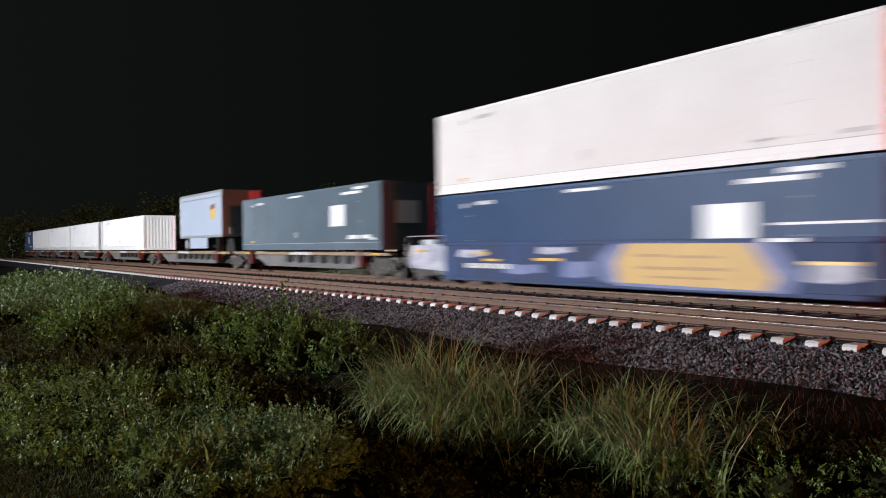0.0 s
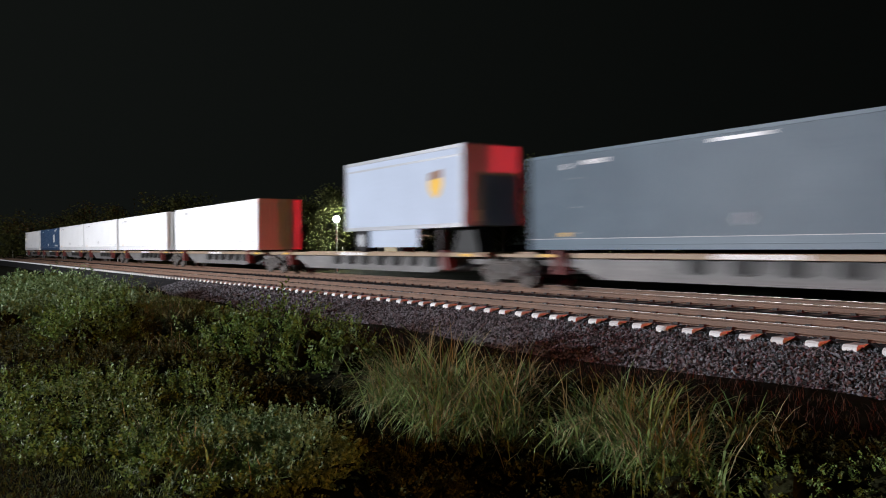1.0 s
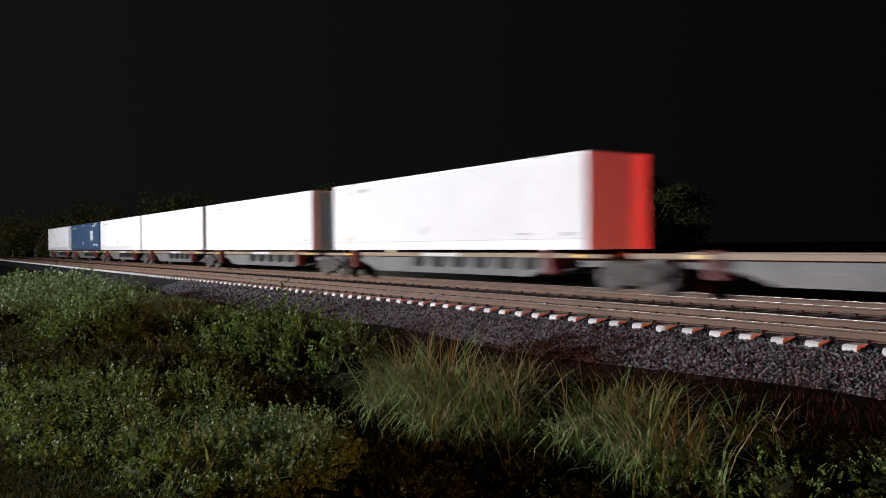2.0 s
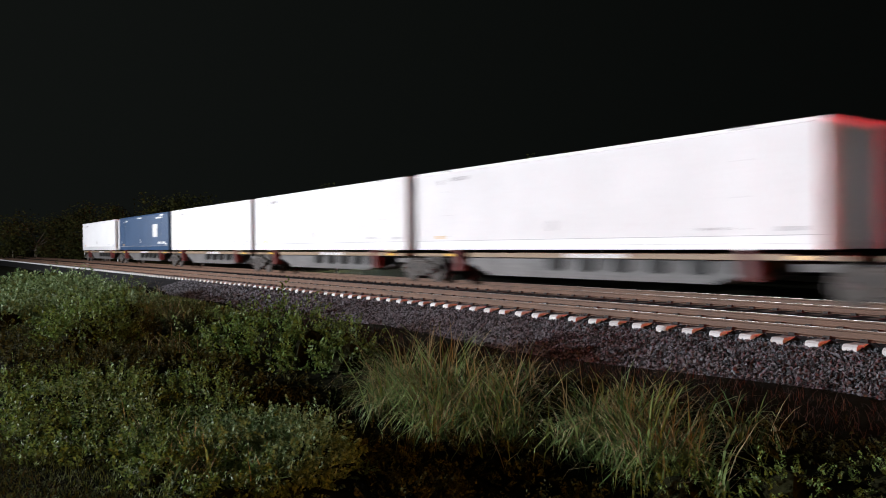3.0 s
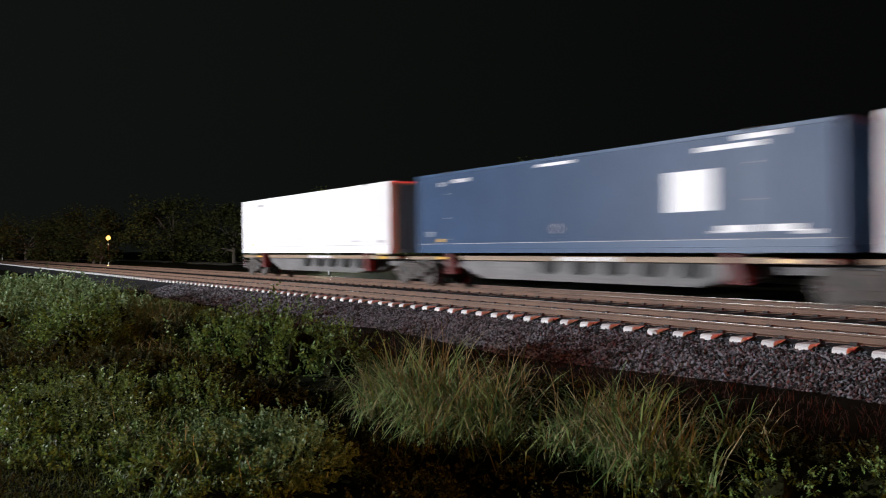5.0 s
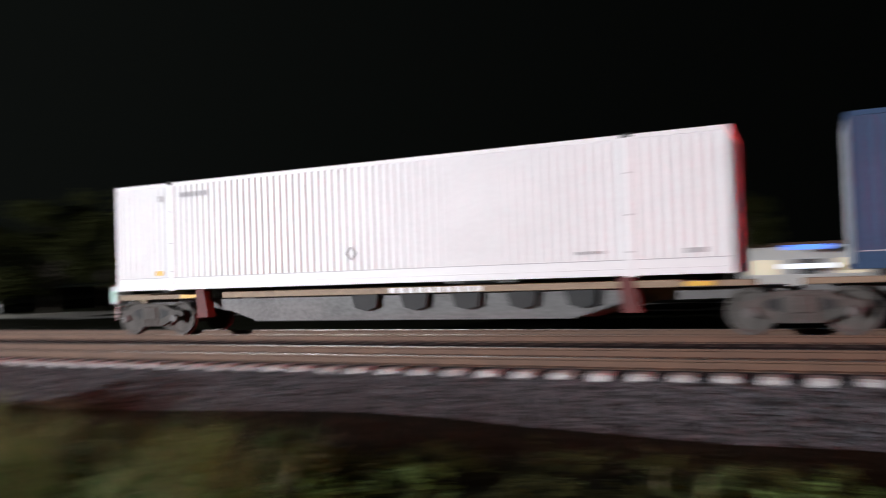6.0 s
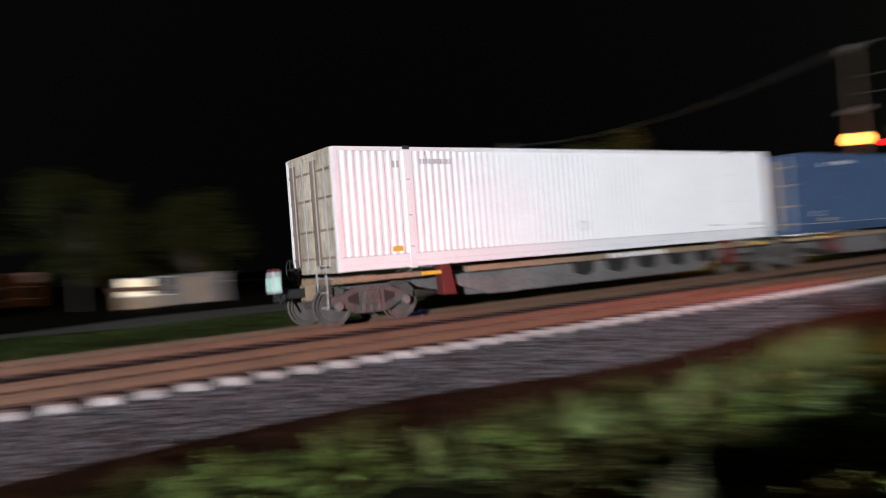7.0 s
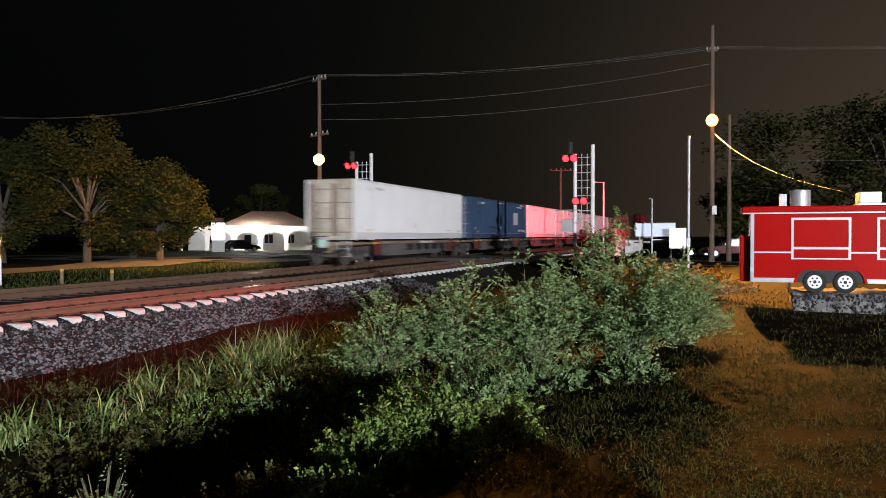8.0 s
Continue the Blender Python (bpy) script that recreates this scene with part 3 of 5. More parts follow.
        bm = bmesh.new()
        box(bm, -0.9, -0.3, 1.2, 1.4, 0.70, 0.92)
        box(bm, -1.05, -0.85, 1.12, 1.48, 0.66, 0.98)
        part("coupler", bm, M["black"], c, bevel=0.02)
    return c


spine_unit(0.0, 17.1, "last grimy spine car platform with end ladder", tail_end=True)
units = [(17.2, 34.7), (34.75, 51.65), (51.7, 68.5), (68.55, 86.25), (86.3, 104.9)]
for a, b in units:
    spine_unit(a, b, "grimy grey spine car platform under a container")
spine_unit(104.95, 124.9, "spine car platform, half empty, under a road trailer", flat=True)
spine_unit(125.0, 144.0, "spine car platform under a grey container", front_bogie=142.6)

ZB = 1.2
container(0.0, ZB, M["white"], "white corrugated container with grimy doors at the tail", door=M["dirty"])
cE = container(18.16, ZB, M["greynavy"], "navy blue corrugated container with a white panel", codes="mark", placard=(11.7, 13.1, 1.05, 2.06))
container(35.23, ZB, M["white"], "white corrugated container on a spine car")
container(52.0, ZB, M["white"], "white corrugated container on a spine car")
container(68.96, ZB, M["white"], "white corrugated container on a spine car")
container(87.5, ZB, M["white"], "white corrugated container behind an empty platform")
cG = container(126.8, ZB, M["greyblue"], "grey-blue corrugated container with a white panel", codes="mark", placard=(11.5, 12.9, 1.1, 2.05))
part("end_panel", B(16.125, 16.165, 0.75, 1.85, 1.15, 2.1), M["mark"], cG, "pale panel on the end wall", bevel=0.004)
container(147.2, 3.2, M["pinkish"], "cream corrugated container stacked on a blue one")
cU = container(147.2, 0.28, M["blue"], "navy blue container sunk in a well car", codes="mark", placard=(11.6, 13.0, 1.2, 2.05))

part("long_line", B(13.5, 15.9, -0.008, 0.004, 1.50, 1.56), M["mark"], cU, "long white line")
text = bpy.data.curves.new("size_text", "FONT")
text.body, text.size, text.extrude = "53'", 0.26, 0.002
text.materials.append(M["mark"])
size_text = new("size_text", text)
size_text.parent = cE
size_text.matrix_basis = pose(0.75, -0.008, 0.62, 90, 0, 0)
size_text["label"] = "white container length lettering"


def well_car():
    c = ride(thing("well_car", "blue double-stack well car with yellow and sprayed patches", "rail car", group="platforms of the train"), 144.6, FACE, 0)
    part("side_plate", B(3.2, 18.4, -0.16, -0.06, 0.20, 1.42), M["wellblue"], c, "blue well side with grimy foot", bevel=0.01)
    part("side_plate", B(3.2, 18.4, 2.66, 2.76, 0.20, 1.42), M["wellblue"], c, bevel=0.01)
    part("well_floor", B(3.3, 18.3, -0.05, 2.65, 0.16, 0.26), M["black"], c)
    part("top_chord", B(3.0, 18.6, -0.20, -0.02, 1.38, 1.50), M["wellblue"], c, bevel=0.01)
    part("bottom_chord", B(3.3, 18.3, -0.19, -0.04, 0.18, 0.30), M["wellblue"], c, bevel=0.01)
    for x in np.arange(4.2, 18.0, 1.15):
        part("side_post", B(x, x + 0.09, -0.19, -0.15, 0.3, 1.38), M["wellblue"], c)
    rim = [(10.9, 0.42), (11.6, 0.26), (14.0, 0.24), (16.6, 0.26), (16.9, 0.7), (16.2, 1.40), (13.6, 1.44), (11.5, 1.44), (10.8, 1.0)]
    part("sprayed_rim", slab(bmesh.new(), rim, -0.200, -0.192), M["lilac"], c, "lilac sprayed rim round the yellow shape")
    for k, (x, z, w, h) in enumerate(((4.1, 0.95, 1.6, 0.30), (6.6, 0.45, 1.9, 0.34), (8.3, 1.08, 1.5, 0.24), (9.4, 0.40, 1.2, 0.52), (17.0, 0.50, 1.2, 0.45))):
        part("sprayed_shape", slab(bmesh.new(), [(x, z + 0.05), (x + 0.4 * w, z), (x + w, z + 0.1), (x + 0.95 * w, z + h), (x + 0.5 * w, z + 0.9 * h), (x + 0.1 * w, z + h)], -0.198, -0.192), M["lilac" if k % 2 else "graffiti"], c, "faded sprayed shape")
    part("chord_marking", B(16.0, 16.9, -0.212, -0.2, 1.40, 1.49), M["mark"], c, "white bar on the top chord")
    part("yellow_patch", slab(bmesh.new(), [(11.6, 0.35), (16.1, 0.30), (16.3, 0.6), (15.6, 1.38), (11.9, 1.40), (11.5, 0.9)], -0.206, -0.195), M["yellow"], c, "large yellow painted shape")
    for x, z, w, h in ((12.2, 1.05, 1.1, 0.07), (13.5, 1.02, 1.3, 0.07), (12.3, 0.72, 2.8, 0.08), (12.6, 0.5, 2.2, 0.06)):
        part("patch_line", B(x, x + w, -0.212, -0.205, z, z + h), M["tan"], c)
    part("sprayed_patch", slab(bmesh.new(), [(0.7, 0.55), (3.4, 0.45), (3.6, 1.1), (3.1, 1.44), (0.9, 1.4)], -0.10, -0.05), M["graffiti"], c, "pale sprayed lettering shapes")
    slopes = [(0.4, 0.62), (0.4, 1.36), (3.4, 1.42), (3.4, 0.30), (2.6, 0.34), (1.9, 0.9)]
    part("end_frame", slab(bmesh.new(), slopes, -0.04, 2.64), M["steel"], c, bevel=0.02)
    for x, z, w in ((5.1, 1.08, 0.7), (5.6, 0.86, 0.8), (8.2, 0.9, 1.1), (1.3, 1.15, 0.6), (17.0, 0.9, 1.2)):
        part("reflector", B(x, x + w, -0.215, -0.195, z, z + 0.08), M["gold"], c, "amber reflective strip")
    bars(c, "number_character", 4.6, 0.62, 2.4, 0.16, 10, M["mark"], y=-0.215)
    for yy in (0.0, 2.6):
        bm = bmesh.new()
        rod(bm, (0.5, yy, 1.36), (0.5, yy, 1.75), 0.02, 6)
        rod(bm, (2.8, yy, 1.42), (2.8, yy, 1.75), 0.02, 6)
        rod(bm, (0.5, yy, 1.75), (2.8, yy, 1.75), 0.02, 6)
        part("handrail", bm, M["galv"], c, "pale end handrail")
    part("walkway", B(1.0, 1.9, 0.3, 2.3, 1.42, 1.62), M["galv"], c, "pale galvanised step", bevel=0.01)
    bogie(1.5, c)
    bogie(20.0, c)


well_car()


def road_trailer():
    t = ride(thing("road_trailer", "white road trailer with gold shield on a rail platform", "trailer"), 114.3, FACE, 1.13)
    n = 8.95
    part("body", B(0, n, 0.0, 2.55, 0.95, 3.85), M["trailer"], t, bevel=0.04)
    part("top_rail", B(-0.01, n + 0.01, -0.02, 0.06, 3.72, 3.86), M["alu"], t, "bright aluminium top rail", bevel=0.01)
    part("bottom_rail", B(-0.01, n + 0.01, -0.02, 0.06, 0.90, 1.06), M["alu"], t, "bright aluminium bottom rail", bevel=0.01)
    part("trim_strip", B(0.1, n - 0.1, -0.012, 0.002, 3.42, 3.50), M["alu"], t)
    for x in (0.0, n - 0.16):
        part("corner_trim", B(x, x + 0.16, -0.016, 0.08, 0.98, 3.82), M["alu"], t, bevel=0.01)
    part("skirt", B(2.1, 5.9, 0.03, 0.07, 0.20, 0.92), M["trailer"], t, "white side skirt", bevel=0.01)
    shield = [(6.75, 2.95), (7.6, 3.05), (7.62, 2.45), (7.45, 2.15), (7.18, 1.98), (6.9, 2.15), (6.73, 2.45)]
    part("shield_decal", slab(bmesh.new(), shield, -0.010, 0.0), M["gold"], t, "plain gold shield shape")
    part("shield_top", slab(bmesh.new(), [(6.75, 2.95), (7.6, 3.05), (7.61, 2.75), (6.74, 2.66)], -0.016, -0.008), M["brown"], t, "brown upper field of the shield")
    part("front_lamp", B(n, n + 0.03, 0.5, 0.8, 1.1, 1.5), M["mark"], t)
    for x in (1.25,):
        for yy in (0.08, 2.05):
            w = part("wheel", rod(bmesh.new(), (x, yy, 0.5), (x, yy + 0.42, 0.5), 0.50, 22), M["rubber"], t, bevel=0.03)
            part("rim", rod(bmesh.new(), (x, yy - 0.01, 0.5), (x, yy + 0.05, 0.5), 0.28, 16), M["galv"], w)
    part("bogie_frame", B(0.4, 2.1, 0.6, 1.95, 0.45, 0.92), M["black"], t)
    for yy in (0.45, 1.9):
        part("landing_leg", B(6.6, 6.8, yy, yy + 0.2, 0.0, 0.9), M["black"], t, bevel=0.01)
    part("support_stand", slab(bmesh.new(), [(7.0, 0.0), (8.6, 0.0), (8.3, 0.92), (7.4, 0.92)], 0.9, 1.65), M["black"], t)


road_trailer()


def tail_marker():
    m = ride(thing("end_marker", "small tail marker box with pale green reflective face", "rail marker"), -1.12, FACE + 1.1, 0.86)
    part("case", B(-0.12, 0.10, -0.20, 0.22, 0.0, 0.50), M["galv"], m, bevel=0.02)
    part("reflector", B(-0.14, -0.118, -0.17, 0.19, 0.06, 0.36), M["mint"], m, "pale green reflective face")
    part("side_plate", B(-0.09, 0.07, -0.215, -0.198, 0.06, 0.38), M["mint"], m, "pale green side plate")
    part("top_lamp", B(-0.10, 0.08, -0.16, 0.18, 0.50, 0.56), M["redox"], m, "red lamp housing", bevel=0.01)
    part("clamp", B(-0.02, 0.1, -0.06, 0.06, -0.1, 0.0), M["black"], m)
    part("air_hose", rod(bmesh.new(), (0.0, 0.1, 0.0), (0.35, 0.2, -0.45), 0.025, 8), M["rubber"], m)


tail_marker()

# ---- surroundings ----
def placed(az, r):
    """A point r metres from the camera's stand, az degrees to the left of the line square to the track."""
    return -r * math.sin(radians(az)), r * math.cos(radians(az))


def leaf_cloud(rng, centres, size, flat=0.35, thin=0.5, face=None):
    """Folded diamond leaves about centres (n, 3): vertices (n, 4, 3)."""
    n = len(centres)
    d = rng.normal(0, 1, (n, 3))
    d[:, 2] *= flat
    d /= np.linalg.norm(d, axis=1, keepdims=True)
    u = rng.normal(0, 1, (n, 3))
    if face is not None:                       # leaves turned to face outwards, loosely
        f = face + rng.normal(0, 0.62, (n, 3))
        f /= np.linalg.norm(f, axis=1, keepdims=True)
        d = rng.normal(0, 1, (n, 3))
        d -= (d * f).sum(1, keepdims=True) * f
        d /= np.linalg.norm(d, axis=1, keepdims=True)
        u = np.cross(f, d)
    u -= (u * d).sum(1, keepdims=True) * d
    u /= np.linalg.norm(u, axis=1, keepdims=True)
    up = np.cross(d, u)
    s = size * rng.uniform(0.6, 1.3, (n, 1))
    a = centres - d * s * 0.5
    b = centres + d * s * 0.5
    mid = centres + up * s * 0.08
    return np.stack([a, mid + u * s * thin * 0.5, b, mid - u * s * thin * 0.5], 1)


def leaf_mesh(name, verts, material):
    n = len(verts)
    me = bpy.data.meshes.new(name)
    me.from_pydata(verts.reshape(-1, 3).tolist(), [], (np.arange(n)[:, None] * 4 + np.arange(4)[None]).tolist())
    me.materials.append(material)
    return me


def ground_z(x, y):
    return np.array([lift(a, b) for a, b in zip(x, y)])


def weeds(name, label, rng, x, y, h, stems, per, leaf, material, spread=0.45, droop=0.15):
    """Leafy plants: each a fan of bent stems that carry leaves all along."""
    n = len(x)
    z = ground_z(x, y)
    base = np.stack([x, y, z], -1)[:, None, None]
    a = rng.uniform(0, 2 * np.pi, (n, stems))
    lean = rng.uniform(0.1, 1.0, (n, stems)) * spread
    hh = h[:, None] * rng.uniform(0.6, 1.1, (n, stems))
    u = rng.uniform(0.12, 1.0, (n, stems, per))
    out = (lean * hh)[..., None] * (u ** 1.3) * 1.3
    px = out * np.cos(a)[..., None]
    py = out * np.sin(a)[..., None]
    pz = hh[..., None] * (u - droop * u ** 3)
    c = np.stack([px, py, pz], -1) + base + rng.normal(0, 0.03, (n, stems, per, 3)) * np.clip(h, 0.4, 1.4)[:, None, None, None]
    v = leaf_cloud(rng, c.reshape(-1, 3), leaf)
    ob = new(name, leaf_mesh(name, v, material))
    return tagged(ob, label, "weeds", kind="stuff")


def blades(name, label, rng, x, y, length, width, material, lean=0.5, category="grass"):
    """Bent tapering grass blades, three segments each."""
    n = len(x)
    z = ground_z(x, y)
    a = rng.uniform(0, 2 * np.pi, n)
    t0 = rng.uniform(0.0, 0.55, n)
    t1 = t0 + rng.uniform(0.25, 1.7, n) * lean
    dx, dy = np.cos(a), np.sin(a)
    side = np.stack([-dy, dx, np.zeros(n)], -1)
    c = np.stack([x, y, z - 0.02], -1)
    pts, before = [], 0.0
    for u, w in ((0, 1.0), (0.4, 0.9), (0.75, 0.6), (1.0, 0.0)):
        th = t0 + (t1 - t0) * ((u + before) / 2) ** 1.2
        step = (length * (u - before))[:, None]
        c = c + step * np.stack([dx * np.sin(th), dy * np.sin(th), np.cos(th)], -1)
        before = u
        off = side * (width * w / 2)[:, None]
        pts += [c - off, c + off] if w else [c]
    v = np.stack(pts, 1)
    idx = np.arange(n) * 7
    quad = np.concatenate([np.stack([idx + p, idx + p + 1, idx + p + 3, idx + p + 2], -1) for p in (0, 2)])
    tri = np.stack([idx + 4, idx + 5, idx + 6], -1)
    me = bpy.data.meshes.new(name)
    me.from_pydata(v.reshape(-1, 3).tolist(), [], quad.tolist() + tri.tolist())
    me.materials.append(material)
    return tagged(new(name, me), label, category, kind="stuff")


def patch(rng, n, x0, x1, y0, y1):
    return rng.uniform(x0, x1, n), rng.uniform(y0, y1, n)


def mounds(name, label, rng, spots, dens, leaf, material):
    """Leafy hummocks (x, y, radius, height): lumpy domes of short leafy sprays over an added near-black core that
    blocks light.
    """
    leaves, faces, sizes, core, quad = [], [], [], [], []
    per = 11
    v = np.linspace(0.1, 1, per)
    sgn = np.where(np.arange(per) % 2 == 0, 1.0, -1.0)
    for i, (cx, cy, rad, hgt) in enumerate(spots):
        z0, far = lift(cx, cy), math.hypot(cx, cy)
        m = int(1.05 * dens * rad * (0.6 * rad + hgt) * min(1.2, max(0.25, 9.0 / far)))
        s = 0.92 * leaf * max(0.8, 0.50 + 0.055 * far)
        d = rng.normal(0, 1, (m, 3))
        d[:, 2] = np.abs(d[:, 2]) * 0.9 - 0.05
        d /= np.linalg.norm(d, axis=1, keepdims=True)
        ang = np.arctan2(d[:, 1], d[:, 0])
        ph = rng.uniform(0, 6.28, 4)
        lump = 1 + 0.22 * np.sin(3 * ang + ph[0]) * (1 - d[:, 2]) + 0.20 * np.sin(5 * ang + 4 * d[:, 2] + ph[1]) + 0.12 * np.sin(9 * d[:, 2] + 2 * ang + ph[2])
        axes = np.array([rad, rad, hgt])
        root = (rng.uniform(0.72, 1.0, m) * lump)[:, None] * d * axes
        way = d * np.array([1, 1, 0.7]) + np.array([0, 0, 0.55]) + rng.normal(0, 0.33, (m, 3))
        way /= np.linalg.norm(way, axis=1, keepdims=True)
        side = np.cross(way, rng.normal(0, 1, (m, 3)))
        side /= np.linalg.norm(side, axis=1, keepdims=True)
        ln = rng.uniform(1.8, 4.6, m) * s * np.where(rng.random(m) < 0.07, 2.0, 1.0)
        c = root[:, None] + way[:, None] * (ln[:, None] * v)[..., None] + side[:, None] * (sgn * s * 0.55 * (1.2 - 0.7 * v))[None, :, None]
        c[..., 2] = np.maximum(c[..., 2], 0.03)
        up = np.cross(side, way)
        up *= np.where(up[:, 2:3] < 0, -1.0, 1.0)
        leaves.append((c + np.array([cx, cy, z0 - 0.04])).reshape(-1, 3))
        faces.append(np.repeat(up + 0.45 * d, per, 0))
        sizes.append(np.full((m * per, 1), s))
        # added inner dome: stops light passing through and darkens the leaf gaps
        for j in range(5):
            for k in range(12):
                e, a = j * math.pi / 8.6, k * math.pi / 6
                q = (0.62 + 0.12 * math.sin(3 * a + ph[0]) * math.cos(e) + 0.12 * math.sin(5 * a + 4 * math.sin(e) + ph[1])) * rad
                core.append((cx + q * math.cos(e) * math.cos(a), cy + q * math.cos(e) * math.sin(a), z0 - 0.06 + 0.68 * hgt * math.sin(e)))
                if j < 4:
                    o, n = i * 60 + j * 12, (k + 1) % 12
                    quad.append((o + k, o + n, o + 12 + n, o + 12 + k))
    w = leaf_cloud(rng, np.concatenate(leaves), np.concatenate(sizes), thin=0.62, face=np.concatenate(faces))
    n = len(w)
    me = bpy.data.meshes.new(name)
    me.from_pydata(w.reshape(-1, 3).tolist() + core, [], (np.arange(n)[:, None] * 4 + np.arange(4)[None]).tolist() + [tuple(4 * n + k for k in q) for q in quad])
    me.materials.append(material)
    me.materials.append(M["coreshade"])
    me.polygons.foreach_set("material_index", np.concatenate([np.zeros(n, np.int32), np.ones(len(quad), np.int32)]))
    tagged(new(name, me), label, "weeds", kind="stuff")


def scatter(rng, n, x0, x1, y0, y1, r0, r1, h0, h1, apart=0.8, taken=()):
    """Hummocks strewn over a stretch of ground without much overlap."""
    out = []
    for _ in range(n):
        p, q, r = rng.uniform(x0, x1), rng.uniform(y0, y1), rng.uniform(r0, r1)
        if any(math.hypot(p - e[0], q - e[1]) < apart * (r + e[2]) for e in out + list(taken)):
            continue
        out.append((p, q, r, rng.uniform(h0, h1)))
    return out


def vegetation():
    rng = np.random.default_rng(11)
    # a low carpet beside the mown lawn, rising to leafy hummocks at the ditch
    carpet = [e for e in scatter(rng, 900, -15.6, -8.6, 1.2, 4.2, 0.22, 0.50, 0.08, 0.26, 0.80) if e[1] < 4.6 + 0.10 * (e[0] + 8) and e[1] > 1.3 - 0.08 * (e[0] + 8.6) - 0.5]
    carpet += scatter(rng, 60, -8.8, -6.6, 2.0, 3.0, 0.2, 0.36, 0.12, 0.24, 0.8)
    mounds("weed_carpet", "low tangled green broad-leaved weeds beside the lawn", rng, carpet, 620, 0.046, M["leaf"])
    ditch_side = [(-9.7, 3.4, 0.42, 0.34), (-8.9, 3.7, 0.55, 0.55), (-8.1, 3.75, 0.50, 0.58), (-7.4, 3.3, 0.42, 0.38), (-8.5, 3.0, 0.42, 0.28), (-6.9, 2.9, 0.32, 0.24)]
    mounds("ditch_hummocks", "pale green knee-high weeds heaped at the ditch", rng, ditch_side, 760, 0.050, M["leafpale"])
    sprig_side = [(-11.3, 4.0, 0.45, 0.50), (-12.3, 3.9, 0.5, 0.48), (-10.6, 3.5, 0.4, 0.42), (-13.2, 4.2, 0.5, 0.5)]
    mounds("sprig_hummocks", "thin sprigged weeds above the carpet", rng, sprig_side, 420, 0.046, M["leaf"])
    # waist-high bushes further along
    tall = [(-20.6, 3.9, 1.05, 1.12), (-19.3, 3.3, 0.75, 0.80), (-22.4, 3.9, 0.75, 0.95), (-16.4, 5.9, 0.70, 0.85), (-15.3, 6.3, 0.72, 1.18), (-14.2, 6.6, 0.65, 1.08), (-13.2, 6.9, 0.55, 0.78), (-17.8, 5.6, 0.7, 0.50)]
    mounds("tall_weeds", "dark green waist-high leafy weeds", rng, tall, 430, 0.056, M["leaf"])
    far = scatter(rng, 260, -46, -24.5, 2.2, 7.2, 0.6, 1.1, 0.45, 0.95, 0.85)
    mounds("far_hummocks", "green weeds in hummocks along the railway", rng, far, 520, 0.050, M["leafpale"])
    # by the ballast foot, and the leafy bank that leads to the shrubs
    verge = [(-5.1, 6.1, 0.40, 0.36), (-4.3, 6.6, 0.45, 0.36), (-3.7, 7.2, 0.35, 0.26), (-0.2, 6.9, 0.50, 0.42), (0.5, 7.2, 0.4, 0.3), (2.4, 7.1, 0.60, 0.46), (3.4, 7.2, 0.55, 0.40), (5.2, 7.0, 0.5, 0.36)]
    mounds("verge_weeds", "dark green trailing weeds at the foot of the ballast", rng, verge, 300, 0.040, M["leaf"])
    front = [(7.0, 2.6, 0.62, 0.52), (7.8, 3.0, 0.50, 0.50), (6.5, 2.9, 0.42, 0.36), (7.7, 2.2, 0.38, 0.36), (5.6, 2.75, 0.32, 0.18)]
    mounds("bank_hummocks", "rounded hummocks of dense green weeds by the lawn", rng, front, 820, 0.050, M["leaf"])
    bank = scatter(rng, 700, 9.0, 21, 1.0, 6.2, 0.30, 0.58, 0.16, 0.40, 1.05, front)
    bank = [e for e in bank if e[1] > 1.5 + 0.4 * math.sin(e[0] * 0.9)]
    mounds("bank_weeds", "pale green weeds in loose hummocks on the bank", rng, bank, 520, 0.046, M["leafpale"])
    shade = scatter(rng, 40, 7.6, 10.5, 4.0, 6.4, 0.3, 0.5, 0.24, 0.44, 1.0)
    mounds("shaded_weeds", "low weeds in the ditch", rng, shade, 320, 0.046, M["leaf"])
    # low growth that fills the ditch and the gaps, leaves darkened for shade
    gaps = scatter(rng, 500, -24, -5.2, 3.6, 8.2, 0.30, 0.62, 0.08, 0.24, 0.78, ditch_side + tall) + scatter(rng, 200, -24, -15.4, 1.6, 3.8, 0.3, 0.6, 0.08, 0.2, 0.8, tall)
    gaps += scatter(rng, 240, -5.0, 3.5, 5.6, 8.6, 0.30, 0.55, 0.06, 0.16, 0.95, verge) + scatter(rng, 320, 3.8, 11.0, 3.4, 8.2, 0.30, 0.58, 0.14, 0.34, 0.85, front)
    mounds("ditch_growth", "dull low weeds in the ditch, leaf colour darkened for shade", rng, gaps, 420, 0.046, M["dull"])
    x, y = patch(rng, 30000, -12.5, -5.6, 0.2, 2.9)
    keep = y < 1.9 + 0.10 * (x + 12.5) + 0.3 * np.sin(x * 2.1)
    x, y = x[keep], y[keep]
    blades("fresh_lawn", "short fresh green lawn grass beside weeds", rng, x, y, rng.uniform(0.03, 0.09, len(x)), rng.uniform(0.006, 0.011, len(x)), M["lawngreen"], 1.2)
    # thin upright sprigs over the weeds
    x, y = patch(rng, 150, -14, -8, 1.8, 4.2)
    weeds("weed_sprigs", "slender pale weed sprigs above the hummocks", rng, x, y, rng.uniform(0.3, 0.62, len(x)), 2, 18, 0.030, M["leafpale"], 0.25)
